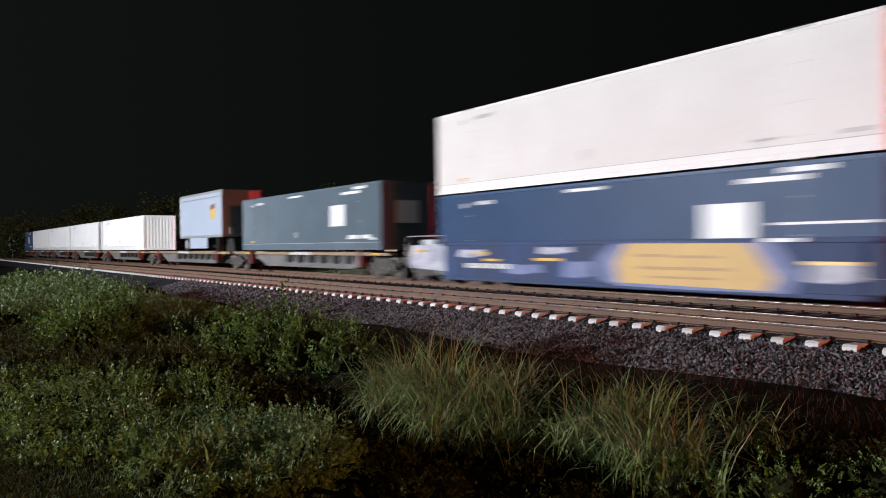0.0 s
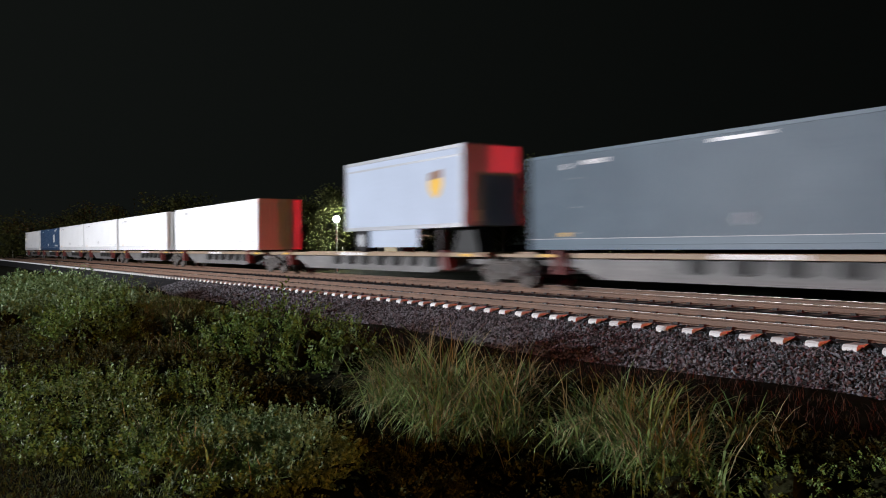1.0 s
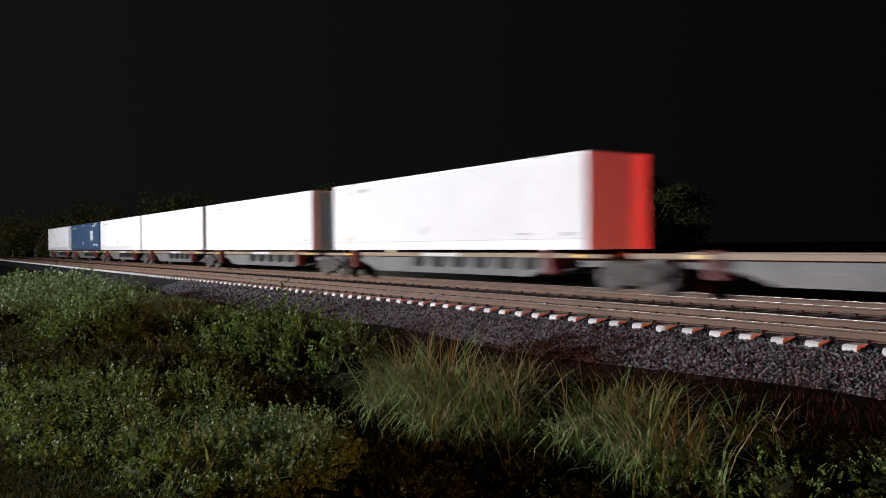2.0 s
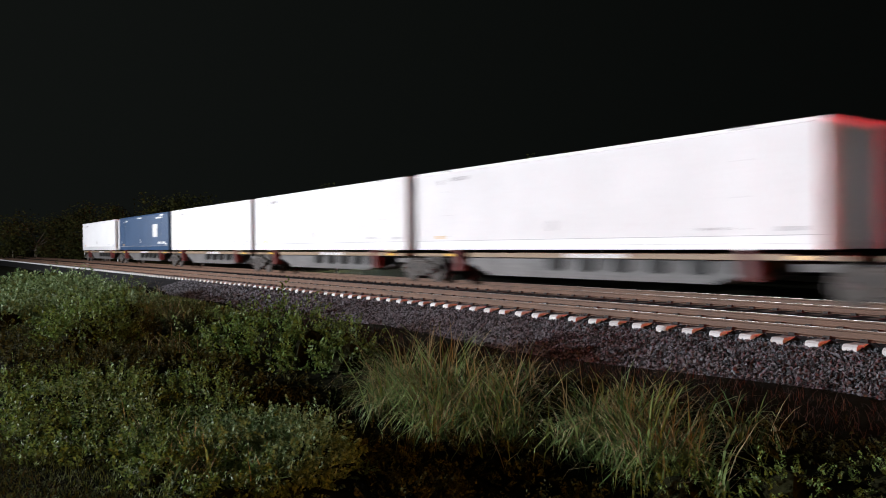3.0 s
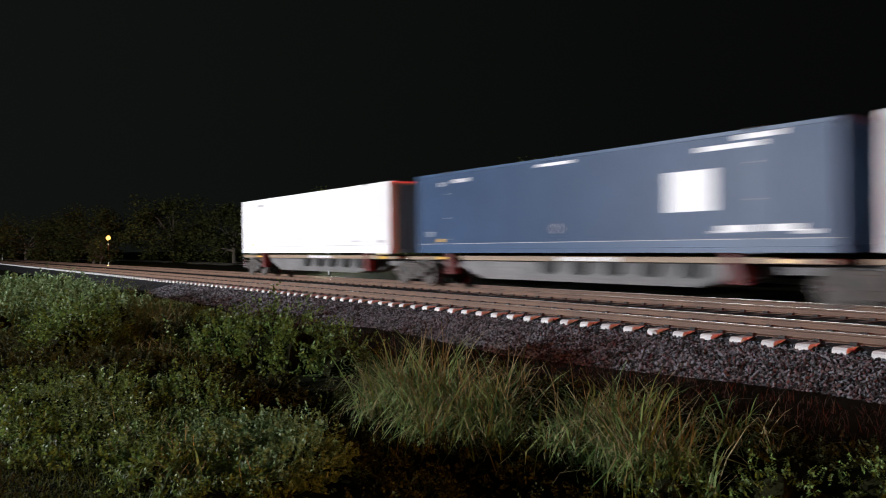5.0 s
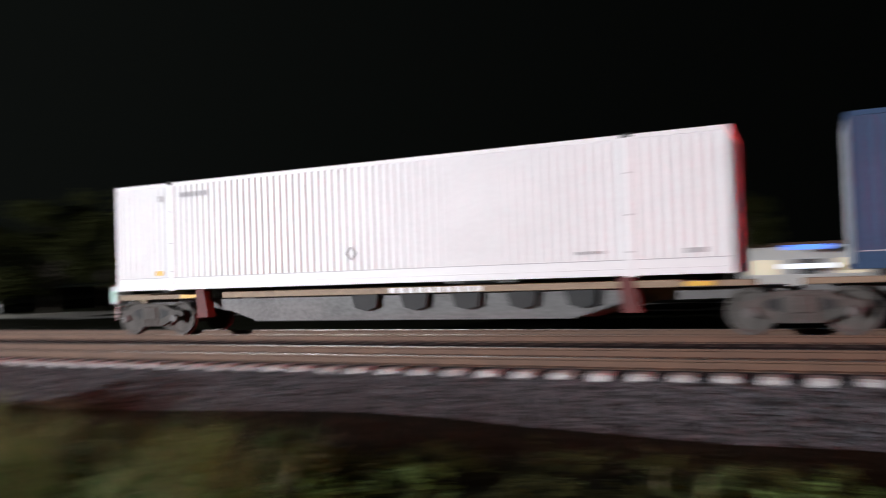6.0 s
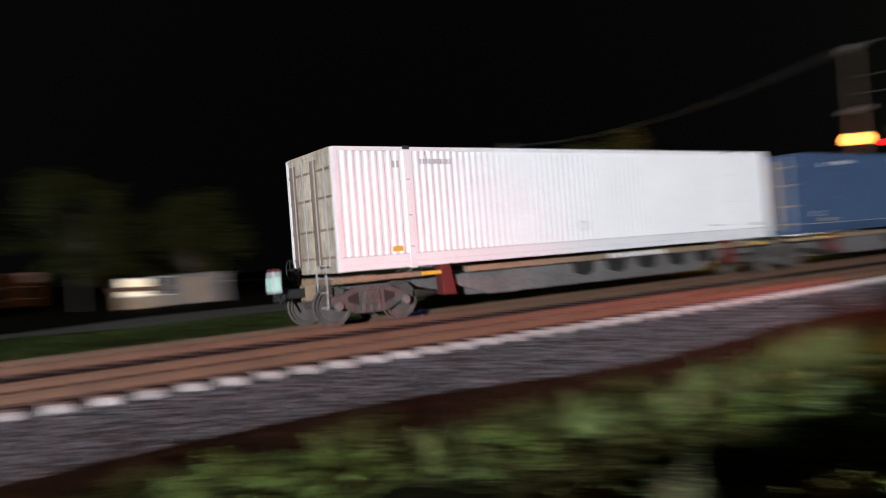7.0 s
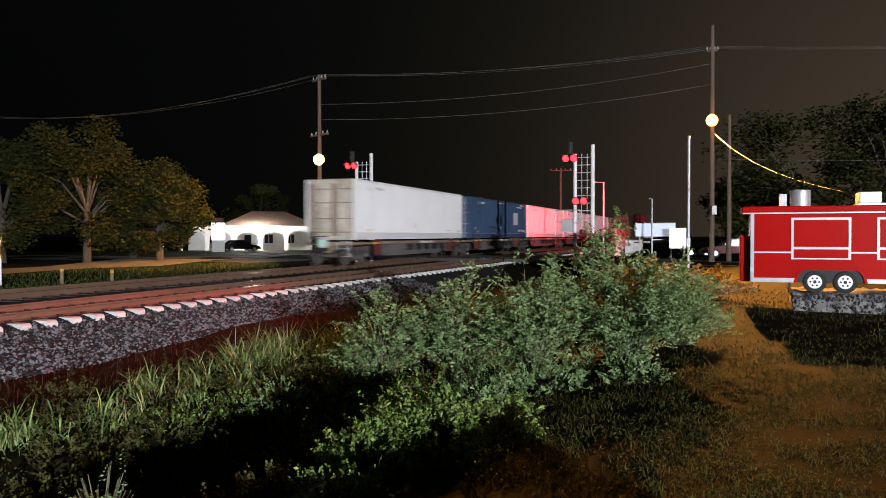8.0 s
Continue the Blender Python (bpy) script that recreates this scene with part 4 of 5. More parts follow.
    # tall arching grass tufts
    near = ((-10.3, 6.3, 0.30, 1.30, 1000), (-9.4, 6.2, 0.40, 1.50, 1700), (-8.5, 6.3, 0.34, 1.30, 1200), (-9.2, 7.4, 0.45, 0.85, 420), (-11.2, 6.6, 0.22, 0.8, 240),
            (-6.7, 6.7, 0.26, 1.05, 800), (-6.0, 6.55, 0.28, 1.10, 1100), (-5.4, 6.4, 0.24, 0.95, 700), (-7.0, 7.6, 0.35, 0.75, 420), (-5.6, 7.5, 0.35, 0.7, 300),
            (-7.9, 5.6, 0.7, 0.6, 45), (-8.8, 2.6, 0.45, 0.42, 420), (-7.7, 2.5, 0.40, 0.38, 420), (-10.2, 2.7, 0.5, 0.42, 260))
    bank_tufts = ((0.0, 7.6, 0.8, 0.35, 200), (3.0, 7.6, 0.8, 0.5, 500), (5.0, 7.7, 0.7, 0.5, 400), (6.9, 7.4, 0.35, 0.65, 420), (7.8, 7.1, 0.35, 0.60, 380), (9.4, 7.4, 0.5, 0.60, 520),
                  (11.2, 7.6, 0.6, 0.70, 900), (13.0, 7.7, 0.7, 0.70, 1000), (15.0, 7.6, 0.9, 0.65, 1000), (10.6, 6.6, 0.5, 0.5, 420), (12.6, 6.6, 0.6, 0.6, 600))
    far_tufts = ((-24.5, 6.4, 0.9, 1.0, 1100), (-27.5, 6.3, 1.0, 1.0, 900), (-31, 5.8, 2.5, 1.0, 1200), (-37, 6.0, 3.5, 1.0, 1200), (-17.5, 4.9, 0.5, 0.8, 300))
    xs, ys, ls = [], [], []
    for cx, cy, s, ll, n in near + bank_tufts + far_tufts:
        n, m = int(n * 0.55), 14
        tx, ty = rng.normal(cx, s, m), rng.normal(cy, s * 0.6, m)
        i = rng.integers(0, m, n)
        xs.append(tx[i] + rng.normal(0, 0.07, n)), ys.append(ty[i] + rng.normal(0, 0.07, n)), ls.append(ll * rng.uniform(0.3, 1.1, n))
    x, y, l = np.concatenate(xs), np.concatenate(ys), np.concatenate(ls)
    dry = rng.random(len(x)) < np.where(x < -20, 0.5, np.where(x < 0, 0.38, 0.12))
    blades("tall_grass", "tall arching green grass tufts", rng, x[~dry], y[~dry], l[~dry], rng.uniform(0.012, 0.030, (~dry).sum()), M["blade"], 2.5)
    blades("dry_grass", "dry straw-coloured grass stalks among the tufts", rng, x[dry], y[dry], l[dry] * 1.05, np.full(dry.sum(), 0.013), M["straw"], 1.7)
    # short pale grass on the verge in the distance
    x, y = patch(rng, 9000, -38, -24, 7.6, 9.9)
    blades("verge_grass", "short pale grass along the ballast", rng, x, y, rng.uniform(0.08, 0.2, 9000), np.full(9000, 0.03), M["blade"], 1.0)
    # dead growth at the foot of the ballast; its russet paints red signal light
    x, y = patch(rng, 9000, -24, 26, 8.2, 10.2)
    blades("dead_growth", "dead weeds at the foot of the ballast, coloured russet for red signal light", rng, x, y, rng.uniform(0.05, 0.26, 9000), np.full(9000, 0.010), M["russet"], 1.3, "dead weeds")
    # grass beyond the tracks
    x, y = patch(rng, 16000, 2, 46, 22.4, 34.6)
    blades("far_verge_grass", "dim rough grass beyond the tracks", rng, x, y, rng.uniform(0.08, 0.26, 16000), np.full(16000, 0.035), M["lawngreen"], 1.1)
    # mown lawn
    r = np.where(rng.random(190000) < 0.65, np.abs(rng.normal(0, 1, 190000)) * 7 + 3.0, rng.uniform(6, 34, 190000))
    a = np.concatenate([rng.uniform(-125, -66, 128000), rng.uniform(58, 100, 62000)])
    x, y = -r * np.sin(np.radians(a)), r * np.cos(np.radians(a))
    v = np.array([noise.noise((p * 1.3, q * 1.3, 4.0)) for p, q in zip(x, y)]) + np.where(x < 0, 0.35, 0.0)
    keep = (y < np.where(x > 0, 2.4, 1.7) + 0.6 * np.sin(x * 0.9)) & (v > rng.uniform(-0.5, 0.15, len(x)))
    x, y, r = x[keep], y[keep], r[keep]
    d = rng.random(len(x)) < 0.35
    wd = 0.005 + 0.0007 * r
    blades("lawn_grass", "short mown lawn grass, patchy", rng, x[~d], y[~d], rng.uniform(0.025, 0.085, (~d).sum()) * (1 + r[~d] / 30), wd[~d], M["lawnblade"], 1.2)
    blades("dry_lawn_grass", "dry brown blades in the mown lawn", rng, x[d], y[d], rng.uniform(0.02, 0.075, d.sum()) * (1 + r[d] / 30), wd[d], M["lawndry"], 1.3)
    i = rng.random(len(x)) < 0.22
    c = np.stack([x[i] + rng.normal(0, 0.05, i.sum()), y[i] + rng.normal(0, 0.05, i.sum()), ground_z(x[i], y[i]) + 0.05], -1)
    tagged(new("lawn_clover", leaf_mesh("lawn_clover", leaf_cloud(rng, c, 0.030, 0.2), M["lawnblade"])), "small clover leaves in the lawn", "lawn weeds", kind="stuff")


def shrub(cx, cy, w, h, n, label, seed, material, leaf=0.075):
    """One shrub: forked stems and a crown of leafy sprigs with gaps."""
    rng = np.random.default_rng(seed)
    z0 = lift(cx, cy)
    s = thing("shrub", label, "shrub", pose(cx, cy, z0), group="shrubs by the lawn")
    k = 60
    a = rng.uniform(0, 2 * np.pi, k)
    rr = np.sqrt(rng.uniform(0, 1, k)) * w / 2
    tips = np.stack([rr * np.cos(a), rr * np.sin(a), h * (1 - 0.55 * (rr / (w / 2)) ** 2) * rng.uniform(0.55, 1.08, k)], -1)
    bm = bmesh.new()
    for t in tips:
        mid = Vector((t[0] * 0.4, t[1] * 0.4, t[2] * 0.55))
        rod(bm, (t[0] * 0.1, t[1] * 0.1, -0.05), mid, 0.014, 5, 0.009)
        rod(bm, mid, t, 0.009, 4, 0.003)
    part("stem_frame", bm, M["stem"], s, "thin forked stems")
    per = 13
    m = int(1.3 * n) // per
    u = rng.uniform(0.02, 1.0, m) ** 0.6
    i = rng.integers(0, k, m)
    root = tips[i] * u[:, None]
    root[:, 2] = tips[i, 2] * (0.12 + 0.88 * u)
    root += rng.normal(0, 0.07, (m, 3))
    way = np.stack([root[:, 0], root[:, 1], 0.35 * w + 0 * u], -1) + rng.normal(0, 0.35 * w / 2, (m, 3))
    way /= np.linalg.norm(way, axis=1, keepdims=True)
    side = np.cross(way, np.array([0.0, 0.0, 1.0]) + rng.normal(0, 0.3, (m, 3)))
    side /= np.linalg.norm(side, axis=1, keepdims=True)
    v = np.linspace(0, 1, per)
    sgn = np.where(np.arange(per) % 2 == 0, 1.0, -1.0)
    ln = rng.uniform(0.16, 0.32, m)
    c = root[:, None] + way[:, None] * (ln[:, None] * v)[..., None] + side[:, None] * (sgn * leaf * 0.5 * (1.15 - 0.6 * v))[None, :, None]
    c[..., 2] -= 0.25 * ln[:, None] * v ** 2
    c = c.reshape(-1, 3)
    c[:, 2] = np.maximum(c[:, 2], 0.03)
    part("foliage", leaf_mesh("foliage", leaf_cloud(rng, c, leaf * 0.9), material), None, s)
    return s


def tree(x, y, h, w, seed, label, leaf=0.24, n=7000, trunk=0.16, low=0.25):
    """A tapered trunk, forked limbs and a ragged crown of leaf clumps."""
    rng = np.random.default_rng(seed)
    t = thing("tree", label, "tree", pose(x, y, lift(x, y) - 0.05))
    bm = bmesh.new()
    rod(bm, (0, 0, 0), (0.1, 0.05, h * 0.4), trunk, 9, trunk * 0.65)
    k = 34
    clumps = []
    for i in range(k):
        a = rng.uniform(0, 2 * np.pi)
        f = rng.uniform(low, 1.0)
        r = w / 2 * math.sqrt(max(0.05, 1 - ((f - 0.5) / 0.62) ** 2)) * rng.uniform(0.35, 1.05)
        tip = Vector((r * math.cos(a), r * math.sin(a), h * f))
        fork = Vector((0.1, 0.05, h * min(0.4, 0.2 + 0.25 * f)))
        mid = fork.lerp(tip, 0.5) + Vector((0, 0, 0.08 * h))
        if i % 2 == 0:
            rod(bm, fork, mid, trunk * 0.35, 6, trunk * 0.2)
            rod(bm, mid, tip, trunk * 0.2, 5, trunk * 0.06)
        clumps.append((tip, rng.uniform(0.6, 1.25) * w * 0.15))
    part("trunk", bm, M["bark"], t, "tapered trunk and limbs")
    pts = []
    for c, s in clumps:
        m = n // k
        d = rng.normal(0, 1, (m, 3))
        d /= np.linalg.norm(d, axis=1, keepdims=True)
        pts.append(np.array(c) + d * (s * rng.uniform(0.3, 1.2, (m, 1))) * np.array([1.1, 1.1, 0.8]))
    part("crown", leaf_mesh("crown", leaf_cloud(rng, np.concatenate(pts), leaf), M["treeleaf"]), None, t, "ragged leafy crown")
    return t


vegetation()
shrub(14.4, 1.7, 3.5, 2.35, 21000, "large rounded green shrub at the lawn edge", 3, M["leafpale"])
shrub(12.6, 3.0, 1.9, 1.8, 7500, "leafy green shrub in the weed bank", 4, M["leafpale"])
shrub(12.2, 4.1, 1.8, 1.75, 7500, "leafy green shrub in the weed bank", 5, M["leafpale"])
shrub(11.4, 5.0, 1.4, 1.5, 4600, "small leafy green shrub in the weed bank", 6, M["leafpale"])
shrub(16.8, 0.9, 2.0, 1.2, 5200, "low spreading shrub at the lawn edge", 7, M["leafpale"])
shrub(29, 1.0, 4.5, 1.1, 5000, "rank dry weeds under the street lamp", 8, M["straw"], 0.12)
shrub(34, 3.0, 5.0, 1.2, 5000, "rank dry weeds near the crossing", 9, M["straw"], 0.12)
shrub(5.0, 4.45, 0.55, 0.75, 420, "pale slender weed with small leaves", 10, M["leafpale"], 0.035)

# trees behind the tracks
for az, r, h, w, sd in ((55.5, 58, 6.2, 5.5, 21), (51.5, 60, 7.3, 6.5, 22), (48.0, 62, 8.0, 7.0, 23), (44.5, 58, 7.3, 6.5, 24), (41.0, 58, 7.0, 6.5, 25), (63.0, 70, 7.0, 6, 26),
                        (66, 75, 6.0, 7, 27), (21, 60, 6.5, 7, 28), (16, 62, 6.0, 6, 29), (5, 66, 7, 6, 30), (-9, 62, 9, 9, 32), (-16, 66, 8.5, 9, 33)):
    tree(*placed(az, r), h, w, sd, "leafy green tree behind the railway", n=11000, leaf=0.27)
for az, r, h, w, sd in ((-46.4, 60, 9.2, 8.0, 41), (-50.9, 61, 6.9, 6.2, 42), (-49.2, 66, 7.6, 8.5, 43), (-41.5, 63, 8.4, 8.0, 44), (-37.5, 66, 7.0, 8.0, 45)):
    tree(*placed(az, r), h, w, sd, "broad dark oak beside the road", n=15000, trunk=0.3, low=0.16, leaf=0.30)
for az, r, h, w, sd in ((-33, 95, 8, 12, 45), (-28, 95, 7, 12, 46), (74, 130, 9, 14, 47), (79, 140, 8, 14, 48), (83, 150, 7, 14, 49), (70, 120, 8, 12, 50), (-57.5, 125, 9, 9, 51),
                        (-95, 75, 12, 14, 52), (-100, 80, 13, 14, 53), (-106, 85, 13, 15, 54), (-92, 90, 9, 10, 55)):
    tree(*placed(az, r), h, w, sd, "dark tree in the distance", n=7000, trunk=0.3, low=0.1, leaf=0.5)


# roads beyond and across the tracks
def strip(name, label, pts, width, z, material):
    verts = []
    for i, (x, y) in enumerate(pts):
        a, b = pts[max(0, i - 1)], pts[min(len(pts) - 1, i + 1)]
        d = Vector((b[0] - a[0], b[1] - a[1], 0)).normalized()
        for s in (-1, 1):
            px, py = x - d.y * s * width / 2, y + d.x * s * width / 2
            verts.append((px, py, max(lift(px, py), -9) + z if z < 0.2 else z - 0.2))
    faces = [(2 * i, 2 * i + 1, 2 * i + 3, 2 * i + 2) for i in range(len(pts) - 1)]
    tagged(new(name, quads(name, verts, faces, material)), label, "road", kind="structure")


strip("parallel_road", "grey road running beside the railway, paled for the store light on it", [(x, 38) for x in range(-200, 200, 3)], 6.5, 0.06, M["roadlit"])
strip("crossing_road", "asphalt road that crosses the railway", [(51, y) for y in range(-120, 11, 3)], 8, 0.06, M["road"])
strip("crossing_road_beyond", "asphalt road beyond the railway crossing", [(51, y) for y in range(22, 200, 3)], 8, 0.06, M["road"])
cross = thing("crossing_panel", "flush level crossing deck between the rails", "level crossing", pose(51, 0, 0), kind="structure")
for y0, y1 in ((9.6, NEAR - 0.82), (NEAR - 0.66, NEAR + 0.66), (NEAR + 0.82, FAR - 0.82), (FAR - 0.66, FAR + 0.66), (FAR + 0.82, 22.4)):
    part("deck_panel", B(-4.2, 4.2, y0, y1, -0.2, -0.012), M["road"], cross)


# ---- crossing signals ----
def flasher(parent, x, y, z, lit):
    """A pair of round crossing lights side by side across the road's line, with hoods."""
    for s, on in ((-0.22, lit), (0.22, True)):
        b = part("light_backing", rod(bmesh.new(), (x - 0.02, y + s, z), (x + 0.02, y + s, z), 0.21, 18), M["black"], parent)
        part("lens", rod(bmesh.new(), (x - 0.06, y + s, z), (x - 0.022, y + s, z), 0.18, 16), M["glow_red"], b, "glowing red lens", smooth=False)
        bm = bmesh.new()
        n = 12
        for i in range(n):
            a0, a1 = math.pi * i / n, math.pi * (i + 1) / n
            slab(bm, [(y + s + 0.19 * math.cos(a0), z + 0.19 * math.sin(a0)), (y + s + 0.19 * math.cos(a1), z + 0.19 * math.sin(a1)),
                      (y + s + 0.175 * math.cos(a1), z + 0.175 * math.sin(a1)), (y + s + 0.175 * math.cos(a0), z + 0.175 * math.sin(a0))], x - 0.28, x, "x")
        part("hood", bm, M["black"], b)


def signal_mast(x, y, top, label):
    g = lift(x, y)
    m = thing("crossing_signal", label, "railway signal", pose(x, y, g), group="crossing signals")
    h = top - g
    part("mast", rod(bmesh.new(), (0, 0, 0), (0, 0, h - 0.5), 0.10, 12), M["mark"], m, "white metal mast")
    part("mast", rod(bmesh.new(), (0.1, -0.95, 0), (0.1, -0.95, h), 0.11, 12), M["mark"], m, "white metal mast")
    bm = bmesh.new()
    for z in np.arange(1.2, h - 0.4, 0.42):
        rod(bm, (0.05, -0.1, z), (0.05, -0.85, z), 0.022, 6)
    for yy in (-0.35, -0.65):
        rod(bm, (0.05, yy, 1.0), (0.05, yy, h - 0.5), 0.018, 6)
    part("ladder", bm, M["galv"], m, "galvanised ladder rungs")
    flasher(m, -0.25, 0.25, h - 0.75, True)
    flasher(m, -0.25, -0.30, h - 3.1, True)
    part("signal_cap", rod(bmesh.new(), (-0.1, 0.25, h - 0.5), (-0.1, 0.25, h + 0.15), 0.16, 12), M["black"], m)
    bm = bmesh.new()
    for z in (h - 3.6, h - 4.3, h - 5.0):
        rod(bm, (-0.2, -0.3, z), (-0.2, 1.05, z), 0.03, 6)
    for yy in (-0.3, 0.4, 1.05):
        rod(bm, (-0.2, yy, h - 5.0), (-0.2, yy, h - 3.6), 0.03, 6)
    part("platform_rail", bm, M["galv"], m, "white platform railing")
    part("control_box", B(-0.35, 0.0, 0.1, 0.7, h - 4.8, h - 4.1), M["galv"], m, bevel=0.02)
    return m


signal_mast(44.0, 7.8, 6.4, "tall white crossing signal mast with glowing red lights")
signal_mast(45.0, 21.6, 6.5, "white crossing signal mast beyond the train, lights glowing red")


def street_post(x, y, h, label, arm, lit=False):
    g = lift(x, y)
    p = thing("lamp_post", label, "lamp post", pose(x, y, g))
    part("post", rod(bmesh.new(), (0, 0, 0), (0, 0, h), 0.09, 10, 0.07), M["galv"], p)
    part("arm", rod(bmesh.new(), (0, 0, h - 0.05), (0, arm, h), 0.05, 8), M["galv"], p)
    part("head", B(-0.14, 0.14, min(arm, arm * 1.5), max(arm, arm * 1.5), h - 0.08, h + 0.1), M["galv"], p, bevel=0.03)


street_post(68, 9.6, 6.6, "white metal lamp post beyond the crossing", 0.7)
street_post(64, 20.4, 4.9, "grey metal lamp post behind the train", -0.8)


# ---- poles and wires ----
def pole(x, y, top, label, arms, lamp_at=None, arm_turn=0):
    g = lift(x, y)
    p = thing("utility_pole", label, "utility pole", pose(x, y, g), group="utility poles")
    h = top - g
    part("pole_shaft", rod(bmesh.new(), (0, 0, 0), (0, 0, h), 0.17, 12, 0.11), M["wood"], p, "weathered wooden shaft")
    for z, w in arms:
        a = part("crossarm", B(-0.06, 0.06, -w / 2, w / 2, z - g - 0.06, z - g + 0.06), M["wood"], p, bevel=0.01, at=pose(0, 0, 0, 0, 0, arm_turn))
        for s in (-0.45, -0.2, 0.2, 0.45):
            part("insulator", rod(bmesh.new(), (0, s * w, z - g + 0.06), (0, s * w, z - g + 0.24), 0.05, 8, 0.03), M["galv"], a)
    if lamp_at:
        ly, lz = lamp_at
        part("lamp_arm", rod(bmesh.new(), (0, 0, lz - g - 0.2), (-1.3, ly, lz - g + 0.15), 0.035, 8), M["galv"], p)
        hd = part("lamp_head", rod(bmesh.new(), (-1.3, ly, lz - g + 0.05), (-1.3, ly, lz - g + 0.32), 0.20, 14, 0.10), M["galv"], p)
        bm = bmesh.new()
        bmesh.ops.create_uvsphere(bm, u_segments=14, v_segments=8, radius=0.36)
        part("lamp_globe", bm, M["glow_sodium"], p, "glowing orange sodium globe", at=pose(-1.3, ly, lz - g - 0.1), smooth=True).visible_shadow = False
    return p


pole(46.5, 25.0, 11.9, "wooden utility pole with crossarms and a glowing sodium lamp", [(11.6, 1.5), (8.0, 2.0)], (-0.65, 6.35), -28)
pole(47.0, 58.0, 11.5, "distant wooden utility pole with a crossarm", [(11.0, 2.4)], None, -20)
pole(53.0, 0.75, 14.6, "tall wooden utility pole beside the crossing road", [(13.0, 0.7)], (0.0, 8.55), 0)
pole(57, -0.3, 9.5, "thin bare wooden pole", [], None)
pole(95, 18.5, 9.5, "distant pole with a double crossarm", [(9.2, 2.6)], None, 10)

riser = thing("metal_post", "thin grey metal post with a curved conduit", "post", pose(46.5, 1.9, lift(46.5, 1.9)))
part("shaft", rod(bmesh.new(), (0, 0, 0), (0, 0, 7.4), 0.075, 10), M["galv"], riser)
part("meter_box", B(-0.14, 0.0, -0.1, 0.1, 1.2, 1.7), M["mark"], riser, "small white box", bevel=0.02)
bx = thing("pole_box", "small white equipment box on a pole", "equipment box", pose(52.75, 0.6, 2.7))
part("case", B(-0.1, 0.1, -0.14, 0.14, 0, 0.55), M["mark"], bx, bevel=0.02)


def wire(name, label, p, q, sag, r=0.014):
    cu = bpy.data.curves.new(name, "CURVE")
    cu.dimensions, cu.bevel_depth, cu.bevel_resolution = "3D", r, 1
    sp = cu.splines.new("POLY")
    n = 24
    sp.points.add(n)
    for i in range(n + 1):
        u = i / n
        c = Vector(p).lerp(Vector(q), u)
        sp.points[i].co = (c.x, c.y, c.z - 4 * sag * u * (1 - u), 1)
    cu.materials.append(M["wire"])
    tagged(new(name, cu), label, "cable", group="overhead wires")


for d, z in ((-0.6, 11.85), (0.0, 11.95), (0.65, 11.85)):
    wire("overhead_wire", "thin overhead power line", (46.5 - d * 0.3, 25 + d, z), (53, 0.75 + d * 0.3, 13.2 + 0.15 * d), 0.5, 0.010)
    wire("overhead_wire", "thin overhead power line", (46.5 - d * 0.3, 25 + d, z), (47, 58 + d, 11.2), 1.3, 0.010)
    wire("overhead_wire", "thin overhead power line", (53, 0.75 + d * 0.3, 13.2 + 0.15 * d), (58, -45 + d, 13.4), 0.9, 0.010)
wire("overhead_wire", "thin overhead power line", (46.5, 25, 10.0), (53, 0.75, 12.2), 0.6, 0.014)
wire("overhead_wire", "thin overhead power line", (46.5, 25, 9.0), (53, 0.75, 10.9), 0.6, 0.014)
wire("service_cable", "thick twisted service cable lit by the lamp", (52.7, 0.75, 7.9), (27.5, -3.4, 2.75), 0.55, 0.016)
wire("overhead_wire", "thin overhead power line", (53, 0.75, 6.2), (50, -30, 5.4), 0.3, 0.012)


# ---- the red food trailer on its gravel pad ----
def wheel_pair(parent, y):
    w = part("wheel", rod(bmesh.new(), (-0.02, y, 0.33), (0.20, y, 0.33), 0.33, 26), M["rubber"], parent, bevel=0.03)
    r = part("rim", rod(bmesh.new(), (-0.04, y, 0.33), (0.0, y, 0.33), 0.20, 20), M["mark"], w, "white steel rim", bevel=0.008)
    bm = bmesh.new()
    for i in range(6):
        a = i * math.pi / 3
        rod(bm, (-0.045, y + 0.12 * math.cos(a), 0.33 + 0.12 * math.sin(a)), (-0.035, y + 0.12 * math.cos(a), 0.33 + 0.12 * math.sin(a)), 0.03, 8)
    rod(bm, (-0.06, y, 0.33), (-0.04, y, 0.33), 0.05, 10)
    part("hub", bm, M["black"], w)


